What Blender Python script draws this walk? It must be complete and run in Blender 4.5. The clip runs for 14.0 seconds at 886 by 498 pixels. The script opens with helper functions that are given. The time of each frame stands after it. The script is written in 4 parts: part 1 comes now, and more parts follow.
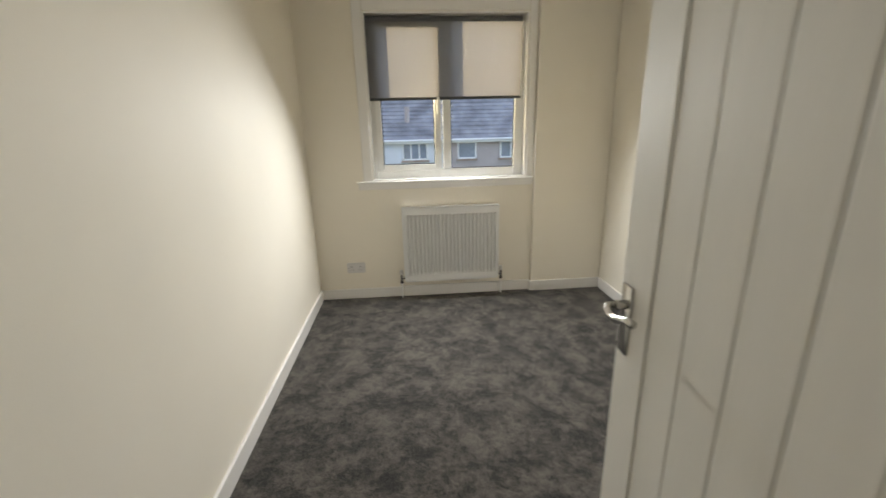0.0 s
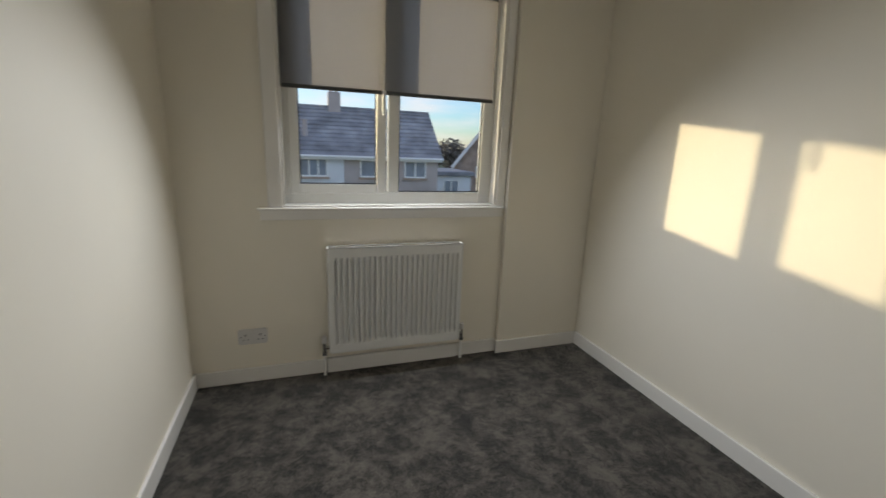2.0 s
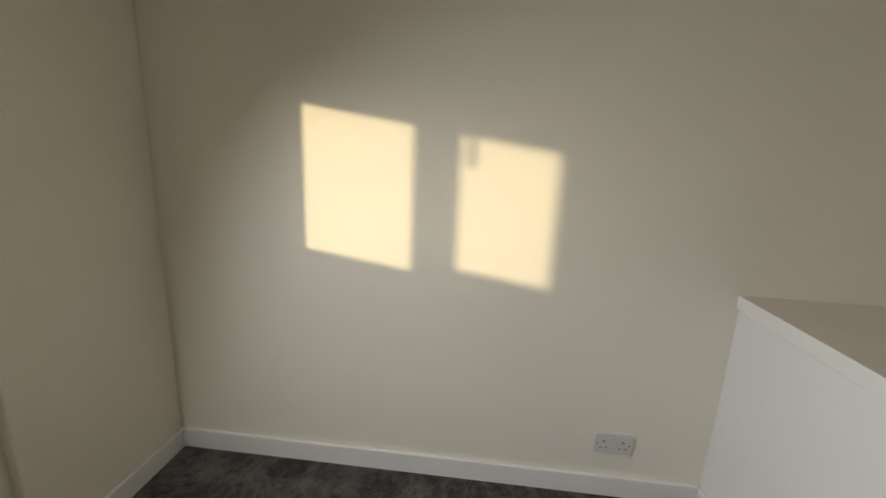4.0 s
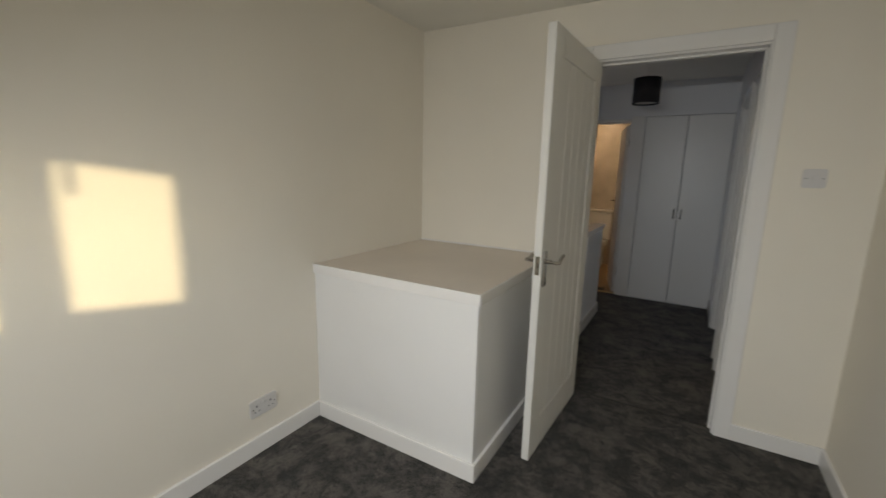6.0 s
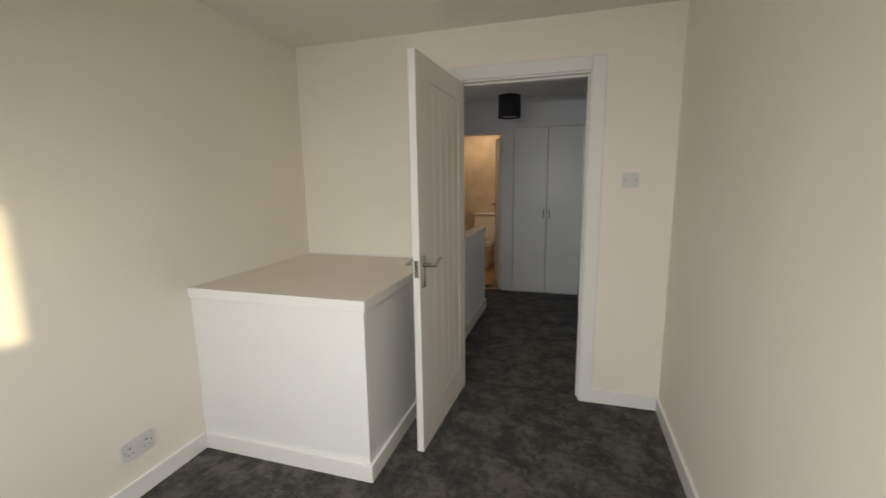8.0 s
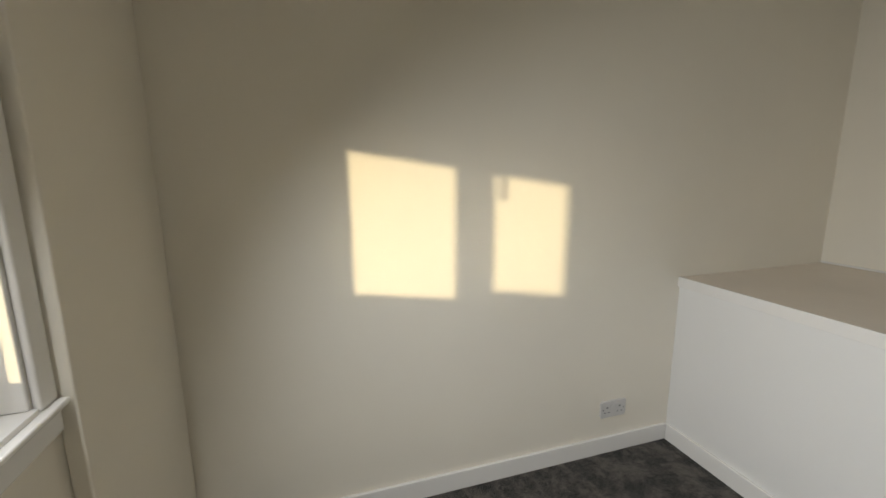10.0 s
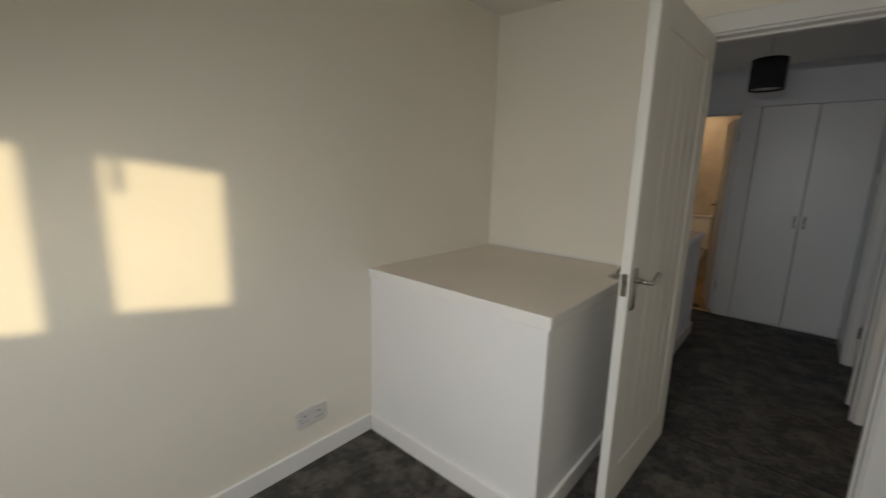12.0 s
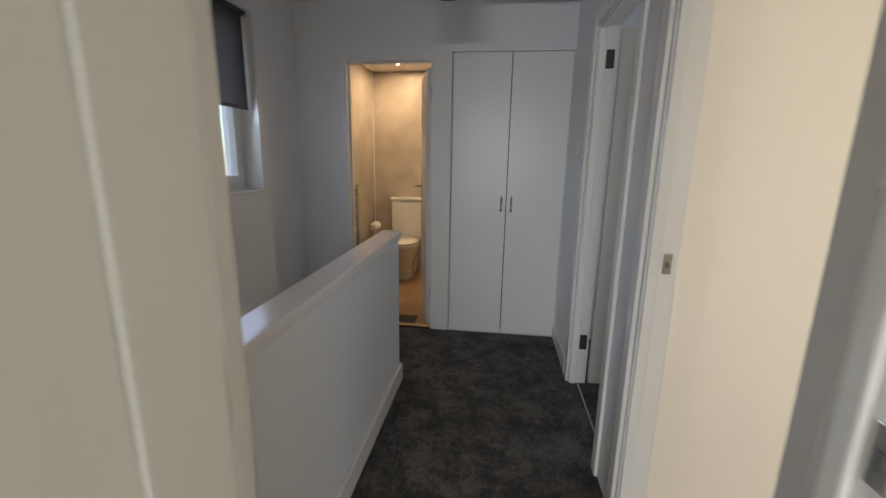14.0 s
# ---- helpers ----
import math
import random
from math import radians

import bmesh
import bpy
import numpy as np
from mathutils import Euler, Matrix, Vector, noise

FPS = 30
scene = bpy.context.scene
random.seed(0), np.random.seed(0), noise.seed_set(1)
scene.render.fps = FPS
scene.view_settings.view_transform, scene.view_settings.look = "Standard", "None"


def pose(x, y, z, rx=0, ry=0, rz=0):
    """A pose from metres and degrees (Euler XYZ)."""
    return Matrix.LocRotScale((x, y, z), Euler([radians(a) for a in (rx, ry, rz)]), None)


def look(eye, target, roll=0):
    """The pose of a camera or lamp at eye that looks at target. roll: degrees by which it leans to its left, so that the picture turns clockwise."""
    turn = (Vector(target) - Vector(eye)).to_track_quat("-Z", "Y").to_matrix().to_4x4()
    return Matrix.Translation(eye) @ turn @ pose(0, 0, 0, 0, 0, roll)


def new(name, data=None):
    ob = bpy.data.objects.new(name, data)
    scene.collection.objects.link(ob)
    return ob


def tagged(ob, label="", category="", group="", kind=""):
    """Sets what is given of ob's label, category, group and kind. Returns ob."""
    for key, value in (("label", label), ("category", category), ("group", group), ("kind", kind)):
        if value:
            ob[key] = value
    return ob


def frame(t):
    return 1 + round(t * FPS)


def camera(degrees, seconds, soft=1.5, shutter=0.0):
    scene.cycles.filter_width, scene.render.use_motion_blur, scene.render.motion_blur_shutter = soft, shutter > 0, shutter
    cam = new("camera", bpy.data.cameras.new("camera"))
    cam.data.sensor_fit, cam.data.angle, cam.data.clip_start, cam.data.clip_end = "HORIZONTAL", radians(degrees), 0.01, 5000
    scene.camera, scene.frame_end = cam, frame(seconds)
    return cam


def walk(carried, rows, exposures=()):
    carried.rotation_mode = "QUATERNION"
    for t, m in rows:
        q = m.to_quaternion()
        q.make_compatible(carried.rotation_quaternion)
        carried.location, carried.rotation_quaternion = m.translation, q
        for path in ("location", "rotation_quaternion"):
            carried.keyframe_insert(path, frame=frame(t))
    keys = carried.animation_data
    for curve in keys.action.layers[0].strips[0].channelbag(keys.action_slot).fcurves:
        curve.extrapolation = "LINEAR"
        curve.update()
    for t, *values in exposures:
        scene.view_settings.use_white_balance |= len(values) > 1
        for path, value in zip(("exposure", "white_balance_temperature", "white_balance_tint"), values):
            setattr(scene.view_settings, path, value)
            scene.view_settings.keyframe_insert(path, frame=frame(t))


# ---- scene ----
cam = camera(93.9, 14.0, shutter=0.3)
PATH = [
    (0, (0.766, -0.055, 1.381), (0.916, 1.858, 0.816), -1.4),
    (0.5, (0.713, 0.229, 1.341), (0.619, 2.151, 0.795), -0.7),
    (1, (0.701, 0.549, 1.331), (0.589, 2.483, 0.832), 0.4),
    (1.5, (0.661, 0.795, 1.316), (0.859, 2.729, 0.847), 1.7),
    (2, (0.586, 0.947, 1.316), (1.22, 2.784, 0.844), 2.3),
    (2.5, (0.623, 1.183, 1.323), (1.685, 2.805, 0.832), 2.6),
    (2.7, (0.674, 1.291, 1.319), (1.882, 2.811, 0.838), 2.5),
    (4.8, (0.927, 2.248, 1.35), (2.716, 1.461, 0.927), 2.6),
    (5, (0.912, 2.311, 1.352), (2.606, 1.329, 0.943), 2.4),
    (5.5, (0.819, 2.418, 1.364), (2.194, 1.019, 0.974), 2.1),
    (6, (0.69, 2.513, 1.391), (1.697, 0.825, 1.02), 1.3),
    (6.5, (0.609, 2.553, 1.408), (1.289, 0.705, 1.059), 0.8),
    (7, (0.548, 2.583, 1.405), (1.002, 0.664, 1.071), 0.3),
    (7.5, (0.521, 2.578, 1.406), (0.9, 0.642, 1.078), -0.2),
    (8, (0.554, 2.586, 1.407), (1.131, 0.7, 1.08), -0.8),
    (8.5, (0.624, 2.606, 1.41), (1.591, 0.886, 1.082), -1.2),
    (9, (0.714, 2.662, 1.411), (2.118, 1.276, 1.085), -1.5),
    (9.2, (0.757, 2.695, 1.415), (2.308, 1.475, 1.086), -1.4),
    (10.3, (0.84, 2.74, 1.40), (2.735, 2.22, 1.03), -0.2),
    (11.5, (0.773, 2.62, 1.386), (2.421, 1.555, 1.001), 1.1),
    (12, (0.792, 2.293, 1.386), (2.08, 0.812, 1.004), 1.5),
    (12.5, (0.795, 1.869, 1.391), (1.713, 0.132, 1.017), 1.3),
    (13, (0.775, 1.391, 1.376), (1.363, -0.481, 0.99), 1.2),
    (13.5, (0.836, 0.903, 1.335), (1.19, -1.019, 0.909), 1.2),
    (14, (0.883, 0.417, 1.315), (1.132, -1.52, 0.883), 0.9),
]

EXPOSURES = [(t, stops, kelvin, 13) for t, stops, kelvin in (
    (0, 2.43, 7470), (1, 1.95, 7420), (1.5, 1.68, 7220), (2, 1.5, 7120), (2.5, 1.5, 7420), (5, 1.35, 7320), (6, 1.6, 7470), (7.5, 2.06, 7620),
    (8.5, 1.87, 7520), (9, 1.8, 7370), (11.5, 1.2, 7420), (12.5, 1.68, 7570), (13, 1.95, 8020), (13.5, 2.22, 7770), (14, 2.78, 7220))]
walk(cam, [(t, look(eye, target, roll)) for t, eye, target, roll in PATH], EXPOSURES)


# ---- light ----
BATH_W = 0.95
world = bpy.data.worlds.new("world")
scene.world = world
world.use_nodes = True
wn = world.node_tree
sky = wn.nodes.new("ShaderNodeTexSky")
sky.sky_type, sky.sun_disc = "NISHITA", False
sky.sun_elevation, sky.sun_rotation = radians(5.8), radians(314)
sky.air_density, sky.dust_density, sky.ozone_density = 1.0, 0.3, 5.0
coord, stretch, wisps, spread_of, cloud = [wn.nodes.new(k) for k in ("ShaderNodeTexCoord", "ShaderNodeMapping", "ShaderNodeTexNoise", "ShaderNodeMapRange", "ShaderNodeMix")]
stretch.inputs["Scale"].default_value = (3.0, 3.0, 14.0)  # thin cloud lying in long streaks
wisps.inputs["Scale"].default_value, wisps.inputs["Detail"].default_value = 1.6, 6
spread_of.inputs["From Min"].default_value, spread_of.inputs["From Max"].default_value = 0.42, 0.68
spread_of.inputs["To Min"].default_value, spread_of.inputs["To Max"].default_value = 0.1, 0.75
cloud.data_type = "RGBA"
cloud.inputs["B"].default_value = (2.1, 2.15, 2.3, 1)
pale = wn.nodes.new("ShaderNodeHueSaturation")
pale.inputs["Saturation"].default_value = 0.9
wn.links.new(coord.outputs["Generated"], stretch.inputs["Vector"])
wn.links.new(stretch.outputs[0], wisps.inputs["Vector"])
wn.links.new(wisps.outputs["Fac"], spread_of.inputs["Value"])
wn.links.new(spread_of.outputs[0], cloud.inputs["Factor"])
wn.links.new(sky.outputs[0], pale.inputs["Color"])
wn.links.new(pale.outputs[0], cloud.inputs["A"])
wn.links.new(cloud.outputs["Result"], wn.nodes["Background"].inputs[0])
wn.nodes["Background"].inputs[1].default_value = 0.15

sun = new("sun", bpy.data.lights.new("sun", "SUN"))
sun.data.energy, sun.data.angle, sun.data.color = 1.05, radians(1.2), (1.0, 0.89, 0.58)
sun.matrix_world = look((0, 0, 0), (1.0, -0.92, -0.138))


def window_light(name, at, width, watts, color, tall=0.012, spread=180):
    """Added lamp for sky light in a window opening, thin along a blind's hem."""
    lamp = new(name, bpy.data.lights.new(name, "AREA"))
    lamp.data.shape, lamp.data.size, lamp.data.size_y = "RECTANGLE", width, tall
    lamp.data.spread = radians(spread)
    lamp.data.energy, lamp.data.color = watts, color
    lamp.matrix_world = at
    return lamp


window_light("window_sky_light", look((1.06, 3.215, 1.567), (1.06, 2.215, 0.815)), 1.0, 6.5, (0.80, 0.90, 1.0), spread=134)
window_light("landing_sky_light", look((2.385, -1.56, 1.565), (1.385, -1.56, 1.40)), 0.9, 0.24, (0.50, 0.64, 1.0))
# Added fill lamp in an unseen opening, brightening the far doorway and low wall.
window_light("back_room_fill_light", look((-1.7, -2.62, 1.55), (-0.7, -1.62, 1.2)), 1.0, 2.2, (0.58, 0.72, 1.0), tall=1.1)
window_light("front_room_sky_light", look((-1.8, 3.3, 1.55), (-1.25, 2.3, 1.3)), 1.1, 12.0, (0.97, 0.96, 0.95), tall=1.1)


# ---- materials ----
def shader(name, color, rough=0.6, metal=0.0, vary=0.06, scale=6.0, bump=0.0, bump_scale=80.0, stretch=(1, 1, 1), second=None, coat=0.0, random_amount=0.0):
    """A surface with colour variation at a large and a small scale, and fine relief."""
    m = bpy.data.materials.new(name)
    m.use_nodes = True
    n, li = m.node_tree.nodes, m.node_tree.links
    b = n["Principled BSDF"]
    b.inputs["Metallic"].default_value = metal
    b.inputs["Coat Weight"].default_value = coat
    co, mp = n.new("ShaderNodeTexCoord"), n.new("ShaderNodeMapping")
    mp.inputs["Scale"].default_value = stretch
    li.new(co.outputs["Object"], mp.inputs["Vector"])
    big, small = n.new("ShaderNodeTexNoise"), n.new("ShaderNodeTexNoise")
    big.inputs["Scale"].default_value, small.inputs["Scale"].default_value = scale, bump_scale
    big.inputs["Detail"].default_value, small.inputs["Detail"].default_value = 5, 3
    li.new(mp.outputs[0], big.inputs["Vector"])
    li.new(mp.outputs[0], small.inputs["Vector"])
    ramp = n.new("ShaderNodeValToRGB")
    lo = second or tuple(c * (1 - vary) for c in color)
    hi = tuple(min(1, c * (1 + vary * 0.4)) for c in color)
    ramp.color_ramp.elements[0].position, ramp.color_ramp.elements[1].position = 0.32, 0.68
    ramp.color_ramp.elements[0].color, ramp.color_ramp.elements[1].color = (*lo, 1), (*hi, 1)
    li.new(big.outputs["Fac"], ramp.inputs["Fac"])
    out = ramp.outputs["Color"]
    if random_amount:
        info, hsv, rng = n.new("ShaderNodeObjectInfo"), n.new("ShaderNodeHueSaturation"), n.new("ShaderNodeMapRange")
        rng.inputs["To Min"].default_value, rng.inputs["To Max"].default_value = 1 - random_amount, 1 + random_amount
        li.new(info.outputs["Random"], rng.inputs["Value"])
        li.new(rng.outputs[0], hsv.inputs["Value"])
        li.new(out, hsv.inputs["Color"])
        out = hsv.outputs[0]
    li.new(out, b.inputs["Base Color"])
    rr = n.new("ShaderNodeMapRange")
    rr.inputs["To Min"].default_value, rr.inputs["To Max"].default_value = rough * 0.88, min(1, rough * 1.12)
    li.new(small.outputs["Fac"], rr.inputs["Value"])
    li.new(rr.outputs[0], b.inputs["Roughness"])
    if bump:
        bp = n.new("ShaderNodeBump")
        bp.inputs["Strength"].default_value, bp.inputs["Distance"].default_value = 1.0, bump
        li.new(small.outputs["Fac"], bp.inputs["Height"])
        li.new(bp.outputs[0], b.inputs["Normal"])
    return m


PAINT = shader("wall_paint", (0.87, 0.815, 0.712), 0.65, vary=0.025, scale=1.7, bump=0.0002, bump_scale=140)
LANDING_PAINT = shader("landing_paint", (0.80, 0.80, 0.81), 0.5, vary=0.03, scale=1.5, bump=0.0002, bump_scale=140)
WHITEPAINT = shader("white_panel_paint", (0.83, 0.82, 0.80), 0.5, vary=0.02, scale=2, bump=0.0002, bump_scale=120)
CEILING = shader("ceiling_paint", (0.82, 0.80, 0.74), 0.8, vary=0.02, scale=1.3, bump=0.0006, bump_scale=120)
GLOSS = shader("white_gloss", (0.85, 0.83, 0.80), 0.16, vary=0.012, scale=3, bump=0.00012, bump_scale=30)
SATIN = shader("cupboard_satin_paint", (0.83, 0.82, 0.80), 0.34, vary=0.015, scale=3, bump=0.0001, bump_scale=40)
DOORPAINT = shader("door_paint", (0.78, 0.76, 0.71), 0.55, vary=0.03, scale=5, bump=0.0003, bump_scale=60, stretch=(3, 3, 0.4))
TOPPAINT = shader("box_top_paint", (0.83, 0.74, 0.65), 0.4, vary=0.04, scale=3, bump=0.0003, bump_scale=60)
ENAMEL = shader("radiator_enamel", (0.86, 0.86, 0.85), 0.3, vary=0.01, scale=8)
UPVC = shader("white_upvc", (0.86, 0.86, 0.84), 0.3, vary=0.015, scale=5)
PLASTIC = shader("white_plastic", (0.68, 0.66, 0.64), 0.35, vary=0.02, scale=20)
GREYPLASTIC = shader("slot_shade_grey", (0.14, 0.14, 0.14), 0.5, vary=0.1)
CHROME = shader("chrome", (0.58, 0.57, 0.55), 0.14, metal=1.0, vary=0.05, scale=15)
BRASS = shader("brass_strip", (0.75, 0.60, 0.36), 0.3, metal=1.0, vary=0.1, scale=20)
HINGE = shader("dark_hinge_steel", (0.06, 0.055, 0.05), 0.45, metal=0.6, vary=0.2, scale=30)
RUBBER = shader("black_gasket", (0.02, 0.02, 0.02), 0.6, vary=0.1)
CERAMIC = shader("white_ceramic", (0.87, 0.86, 0.83), 0.12, vary=0.01, coat=0.4)
SHADEFABRIC = shader("black_shade_fabric", (0.022, 0.02, 0.022), 0.85, vary=0.2, scale=12, bump=0.0006, bump_scale=400)
PANELMARBLE = shader("beige_wet_panel", (0.62, 0.55, 0.46), 0.3, second=(0.45, 0.39, 0.32), scale=3.5, bump_scale=14)
LAMINATE = shader("oak_laminate", (0.48, 0.32, 0.17), 0.4, second=(0.33, 0.2, 0.1), scale=5, bump_scale=60, stretch=(9, 1, 1), random_amount=0.15)
PAPER = shader("toilet_paper", (0.86, 0.85, 0.82), 0.9, vary=0.03, scale=30, bump=0.001, bump_scale=90)
RENDER_WHITE = shader("white_render", (0.78, 0.79, 0.80), 0.9, vary=0.1, scale=0.6, bump=0.01, bump_scale=18)
RENDER_PINK = shader("pinkish_roughcast", (0.52, 0.45, 0.42), 0.95, vary=0.15, scale=0.8, bump=0.012, bump_scale=18)
BRICK = shader("brown_brickwork", (0.45, 0.34, 0.27), 0.9, vary=0.25, scale=2, bump=0.01, bump_scale=9)
SLATE = shader("grey_roof_tile", (0.31, 0.315, 0.34), 0.7, vary=0.4, scale=1.1, bump=0.01, bump_scale=9, random_amount=0.12)
GRASS = shader("grass_ground", (0.07, 0.10, 0.04), 0.95, second=(0.05, 0.06, 0.035), scale=0.3, bump=0.02, bump_scale=6)
BARK = shader("bark", (0.09, 0.07, 0.055), 0.9, vary=0.3, scale=4)
LEAF = shader("bare_twig_clumps", (0.2, 0.18, 0.16), 0.9, vary=0.4, scale=2)
# Paler than bare glass: the sky's reflection is put into the base colour.
OUTGLASS = shader("far_glass_sky_reflection", (0.26, 0.30, 0.35), 0.08, vary=0.3, scale=1.5)


def carpet_material():
    """Dark grey twist pile, crushed into lighter and darker patches."""
    m = bpy.data.materials.new("carpet")
    m.use_nodes = True
    n, li = m.node_tree.nodes, m.node_tree.links
    b = n["Principled BSDF"]
    b.inputs["Roughness"].default_value = 0.95
    b.inputs["Sheen Weight"].default_value = 0.12
    b.inputs["Sheen Roughness"].default_value = 0.5
    co = n.new("ShaderNodeTexCoord")

    def tex(scale, detail, rough, distort):
        t = n.new("ShaderNodeTexNoise")
        for key, v in (("Scale", scale), ("Detail", detail), ("Roughness", rough), ("Distortion", distort)):
            t.inputs[key].default_value = v
        li.new(co.outputs["Object"], t.inputs["Vector"])
        return t
    big, mid, fine = tex(6.5, 6, 0.7, 0.2), tex(34, 5, 0.75, 0.1), tex(210, 3, 0.75, 0)
    a = n.new("ShaderNodeMix")
    a.data_type = "FLOAT"
    a.inputs["Factor"].default_value = 0.4
    li.new(big.outputs["Fac"], a.inputs["A"])
    li.new(mid.outputs["Fac"], a.inputs["B"])
    c = n.new("ShaderNodeMix")
    c.data_type = "FLOAT"
    c.inputs["Factor"].default_value = 0.36
    li.new(a.outputs["Result"], c.inputs["A"])
    li.new(fine.outputs["Fac"], c.inputs["B"])
    ramp = n.new("ShaderNodeValToRGB")
    e = ramp.color_ramp.elements
    e[0].position, e[0].color = 0.465, (0.007, 0.0055, 0.0045, 1)
    e[1].position, e[1].color = 0.56, (0.125, 0.108, 0.092, 1)
    li.new(c.outputs["Result"], ramp.inputs["Fac"])
    li.new(ramp.outputs[0], b.inputs["Base Color"])
    bp = n.new("ShaderNodeBump")
    bp.inputs["Strength"].default_value, bp.inputs["Distance"].default_value = 1.0, 0.02
    li.new(c.outputs["Result"], bp.inputs["Height"])
    li.new(bp.outputs[0], b.inputs["Normal"])
    return m


CARPET = carpet_material()


def glass_material():
    m = bpy.data.materials.new("window_glass")
    m.use_nodes = True
    b = m.node_tree.nodes["Principled BSDF"]
    b.inputs["Base Color"].default_value = (1, 1, 1, 1)
    b.inputs["Roughness"].default_value, b.inputs["IOR"].default_value = 0.0, 1.02
    b.inputs["Transmission Weight"].default_value = 1.0
    return m


GLASS = glass_material()


def blind_material(through_share=0.5, tone=1.0):
    """Grey woven roller fabric that lets some sun through."""
    m = bpy.data.materials.new("blind_fabric")
    m.use_nodes = True
    n, li = m.node_tree.nodes, m.node_tree.links
    co, wv = n.new("ShaderNodeTexCoord"), n.new("ShaderNodeTexNoise")
    wv.inputs["Scale"].default_value, wv.inputs["Detail"].default_value = 260, 2
    li.new(co.outputs["Object"], wv.inputs["Vector"])
    ramp = n.new("ShaderNodeValToRGB")
    ramp.color_ramp.elements[0].color, ramp.color_ramp.elements[1].color = (0.17 * tone, 0.175 * tone, 0.18 * tone, 1), (0.25 * tone, 0.255 * tone, 0.26 * tone, 1)
    li.new(wv.outputs["Fac"], ramp.inputs["Fac"])
    d, t, mix = n.new("ShaderNodeBsdfDiffuse"), n.new("ShaderNodeBsdfTranslucent"), n.new("ShaderNodeMixShader")
    li.new(ramp.outputs[0], d.inputs["Color"])
    t.inputs["Color"].default_value = (0.36, 0.345, 0.36, 1)
    mix.inputs[0].default_value = through_share
    li.new(d.outputs[0], mix.inputs[1])
    li.new(t.outputs[0], mix.inputs[2])
    li.new(mix.outputs[0], n["Material Output"].inputs["Surface"])
    return m


BLIND = blind_material(0.5, 0.8)
DARK_BLIND = blind_material(0.12, 0.5)


def glow(name, color, strength):
    m = bpy.data.materials.new(name)
    m.use_nodes = True
    b = m.node_tree.nodes["Principled BSDF"]
    b.inputs["Emission Color"].default_value, b.inputs["Emission Strength"].default_value = (*color, 1), strength
    return m


LED = glow("downlight_led", (1.0, 0.78, 0.52), 6.0)


# ---- mesh helpers ----
def box(bm, x0, x1, y0, y1, z0, z1, bevel=0.0, segments=2):
    r = bmesh.ops.create_cube(bm, size=1, matrix=Matrix.LocRotScale(((x0 + x1) / 2, (y0 + y1) / 2, (z0 + z1) / 2), None, (abs(x1 - x0), abs(y1 - y0), abs(z1 - z0))))
    if bevel:
        edges = list({e for v in r["verts"] for e in v.link_edges})
        bmesh.ops.bevel(bm, geom=edges, offset=bevel, segments=segments, affect="EDGES", profile=0.5)
    return bm


def boxed(*a, **k):
    return box(bmesh.new(), *a, **k)


def tube(bm, p, q, r, n=16, r2=None):
    p, q = Vector(p), Vector(q)
    m = Matrix.Translation((p + q) / 2) @ (q - p).to_track_quat("Z", "Y").to_matrix().to_4x4()
    bmesh.ops.create_cone(bm, cap_ends=True, segments=n, radius1=r, radius2=r if r2 is None else r2, depth=(q - p).length, matrix=m)
    return bm


def sweep(bm, points, radius, n=10, flat=1.0):
    """A round bar along a bent line; flat under 1 squeezes it upright."""
    pts = [Vector(p) for p in points]
    rings = []
    for i, p in enumerate(pts):
        d = (pts[min(i + 1, len(pts) - 1)] - pts[max(i - 1, 0)]).normalized()
        u = d.cross(Vector((0, 0, 1)))
        u = u.normalized() if u.length > 1e-4 else Vector((1, 0, 0))
        w = u.cross(d).normalized()
        rings.append([bm.verts.new(p + radius * (math.cos(2 * math.pi * k / n) * u + flat * math.sin(2 * math.pi * k / n) * w)) for k in range(n)])
    for a, b in zip(rings, rings[1:]):
        for k in range(n):
            bm.faces.new((a[k], a[(k + 1) % n], b[(k + 1) % n], b[k]))
    bm.faces.new(rings[0][::-1])
    bm.faces.new(rings[-1])
    return bm


def lathe(bm, profile, centre, n=32):
    """Turns (radius, height) pairs about an upright axis."""
    rings = [[bm.verts.new((centre[0] + r * math.cos(2 * math.pi * k / n), centre[1] + r * math.sin(2 * math.pi * k / n), centre[2] + z)) for k in range(n)] for r, z in profile]
    for a, b in zip(rings, rings[1:]):
        for k in range(n):
            bm.faces.new((a[k], a[(k + 1) % n], b[(k + 1) % n], b[k]))
    return bm


def part(name, bm, material, parent=None, label="", smooth=False):
    me = bpy.data.meshes.new(name)
    bmesh.ops.recalc_face_normals(bm, faces=bm.faces)
    bm.to_mesh(me)
    bm.free()
    me.materials.append(material)
    if smooth:
        me.polygons.foreach_set("use_smooth", [True] * len(me.polygons))
    ob = new(name, me)
    ob.parent = parent
    return tagged(ob, label)


def piece(name, mesh, parent, m):
    ob = new(name, mesh)
    ob.parent = parent
    ob.matrix_basis = m
    return ob


def thing(name, label, category, at=None, group=""):
    e = new(name)
    e.empty_display_size = 0.1
    if at is not None:
        e.matrix_basis = at
    return tagged(e, label, category, group)


def structure(name, bm, material, label=""):
    return tagged(part(name, bm, material), label or name.replace("_", " "), kind="structure")


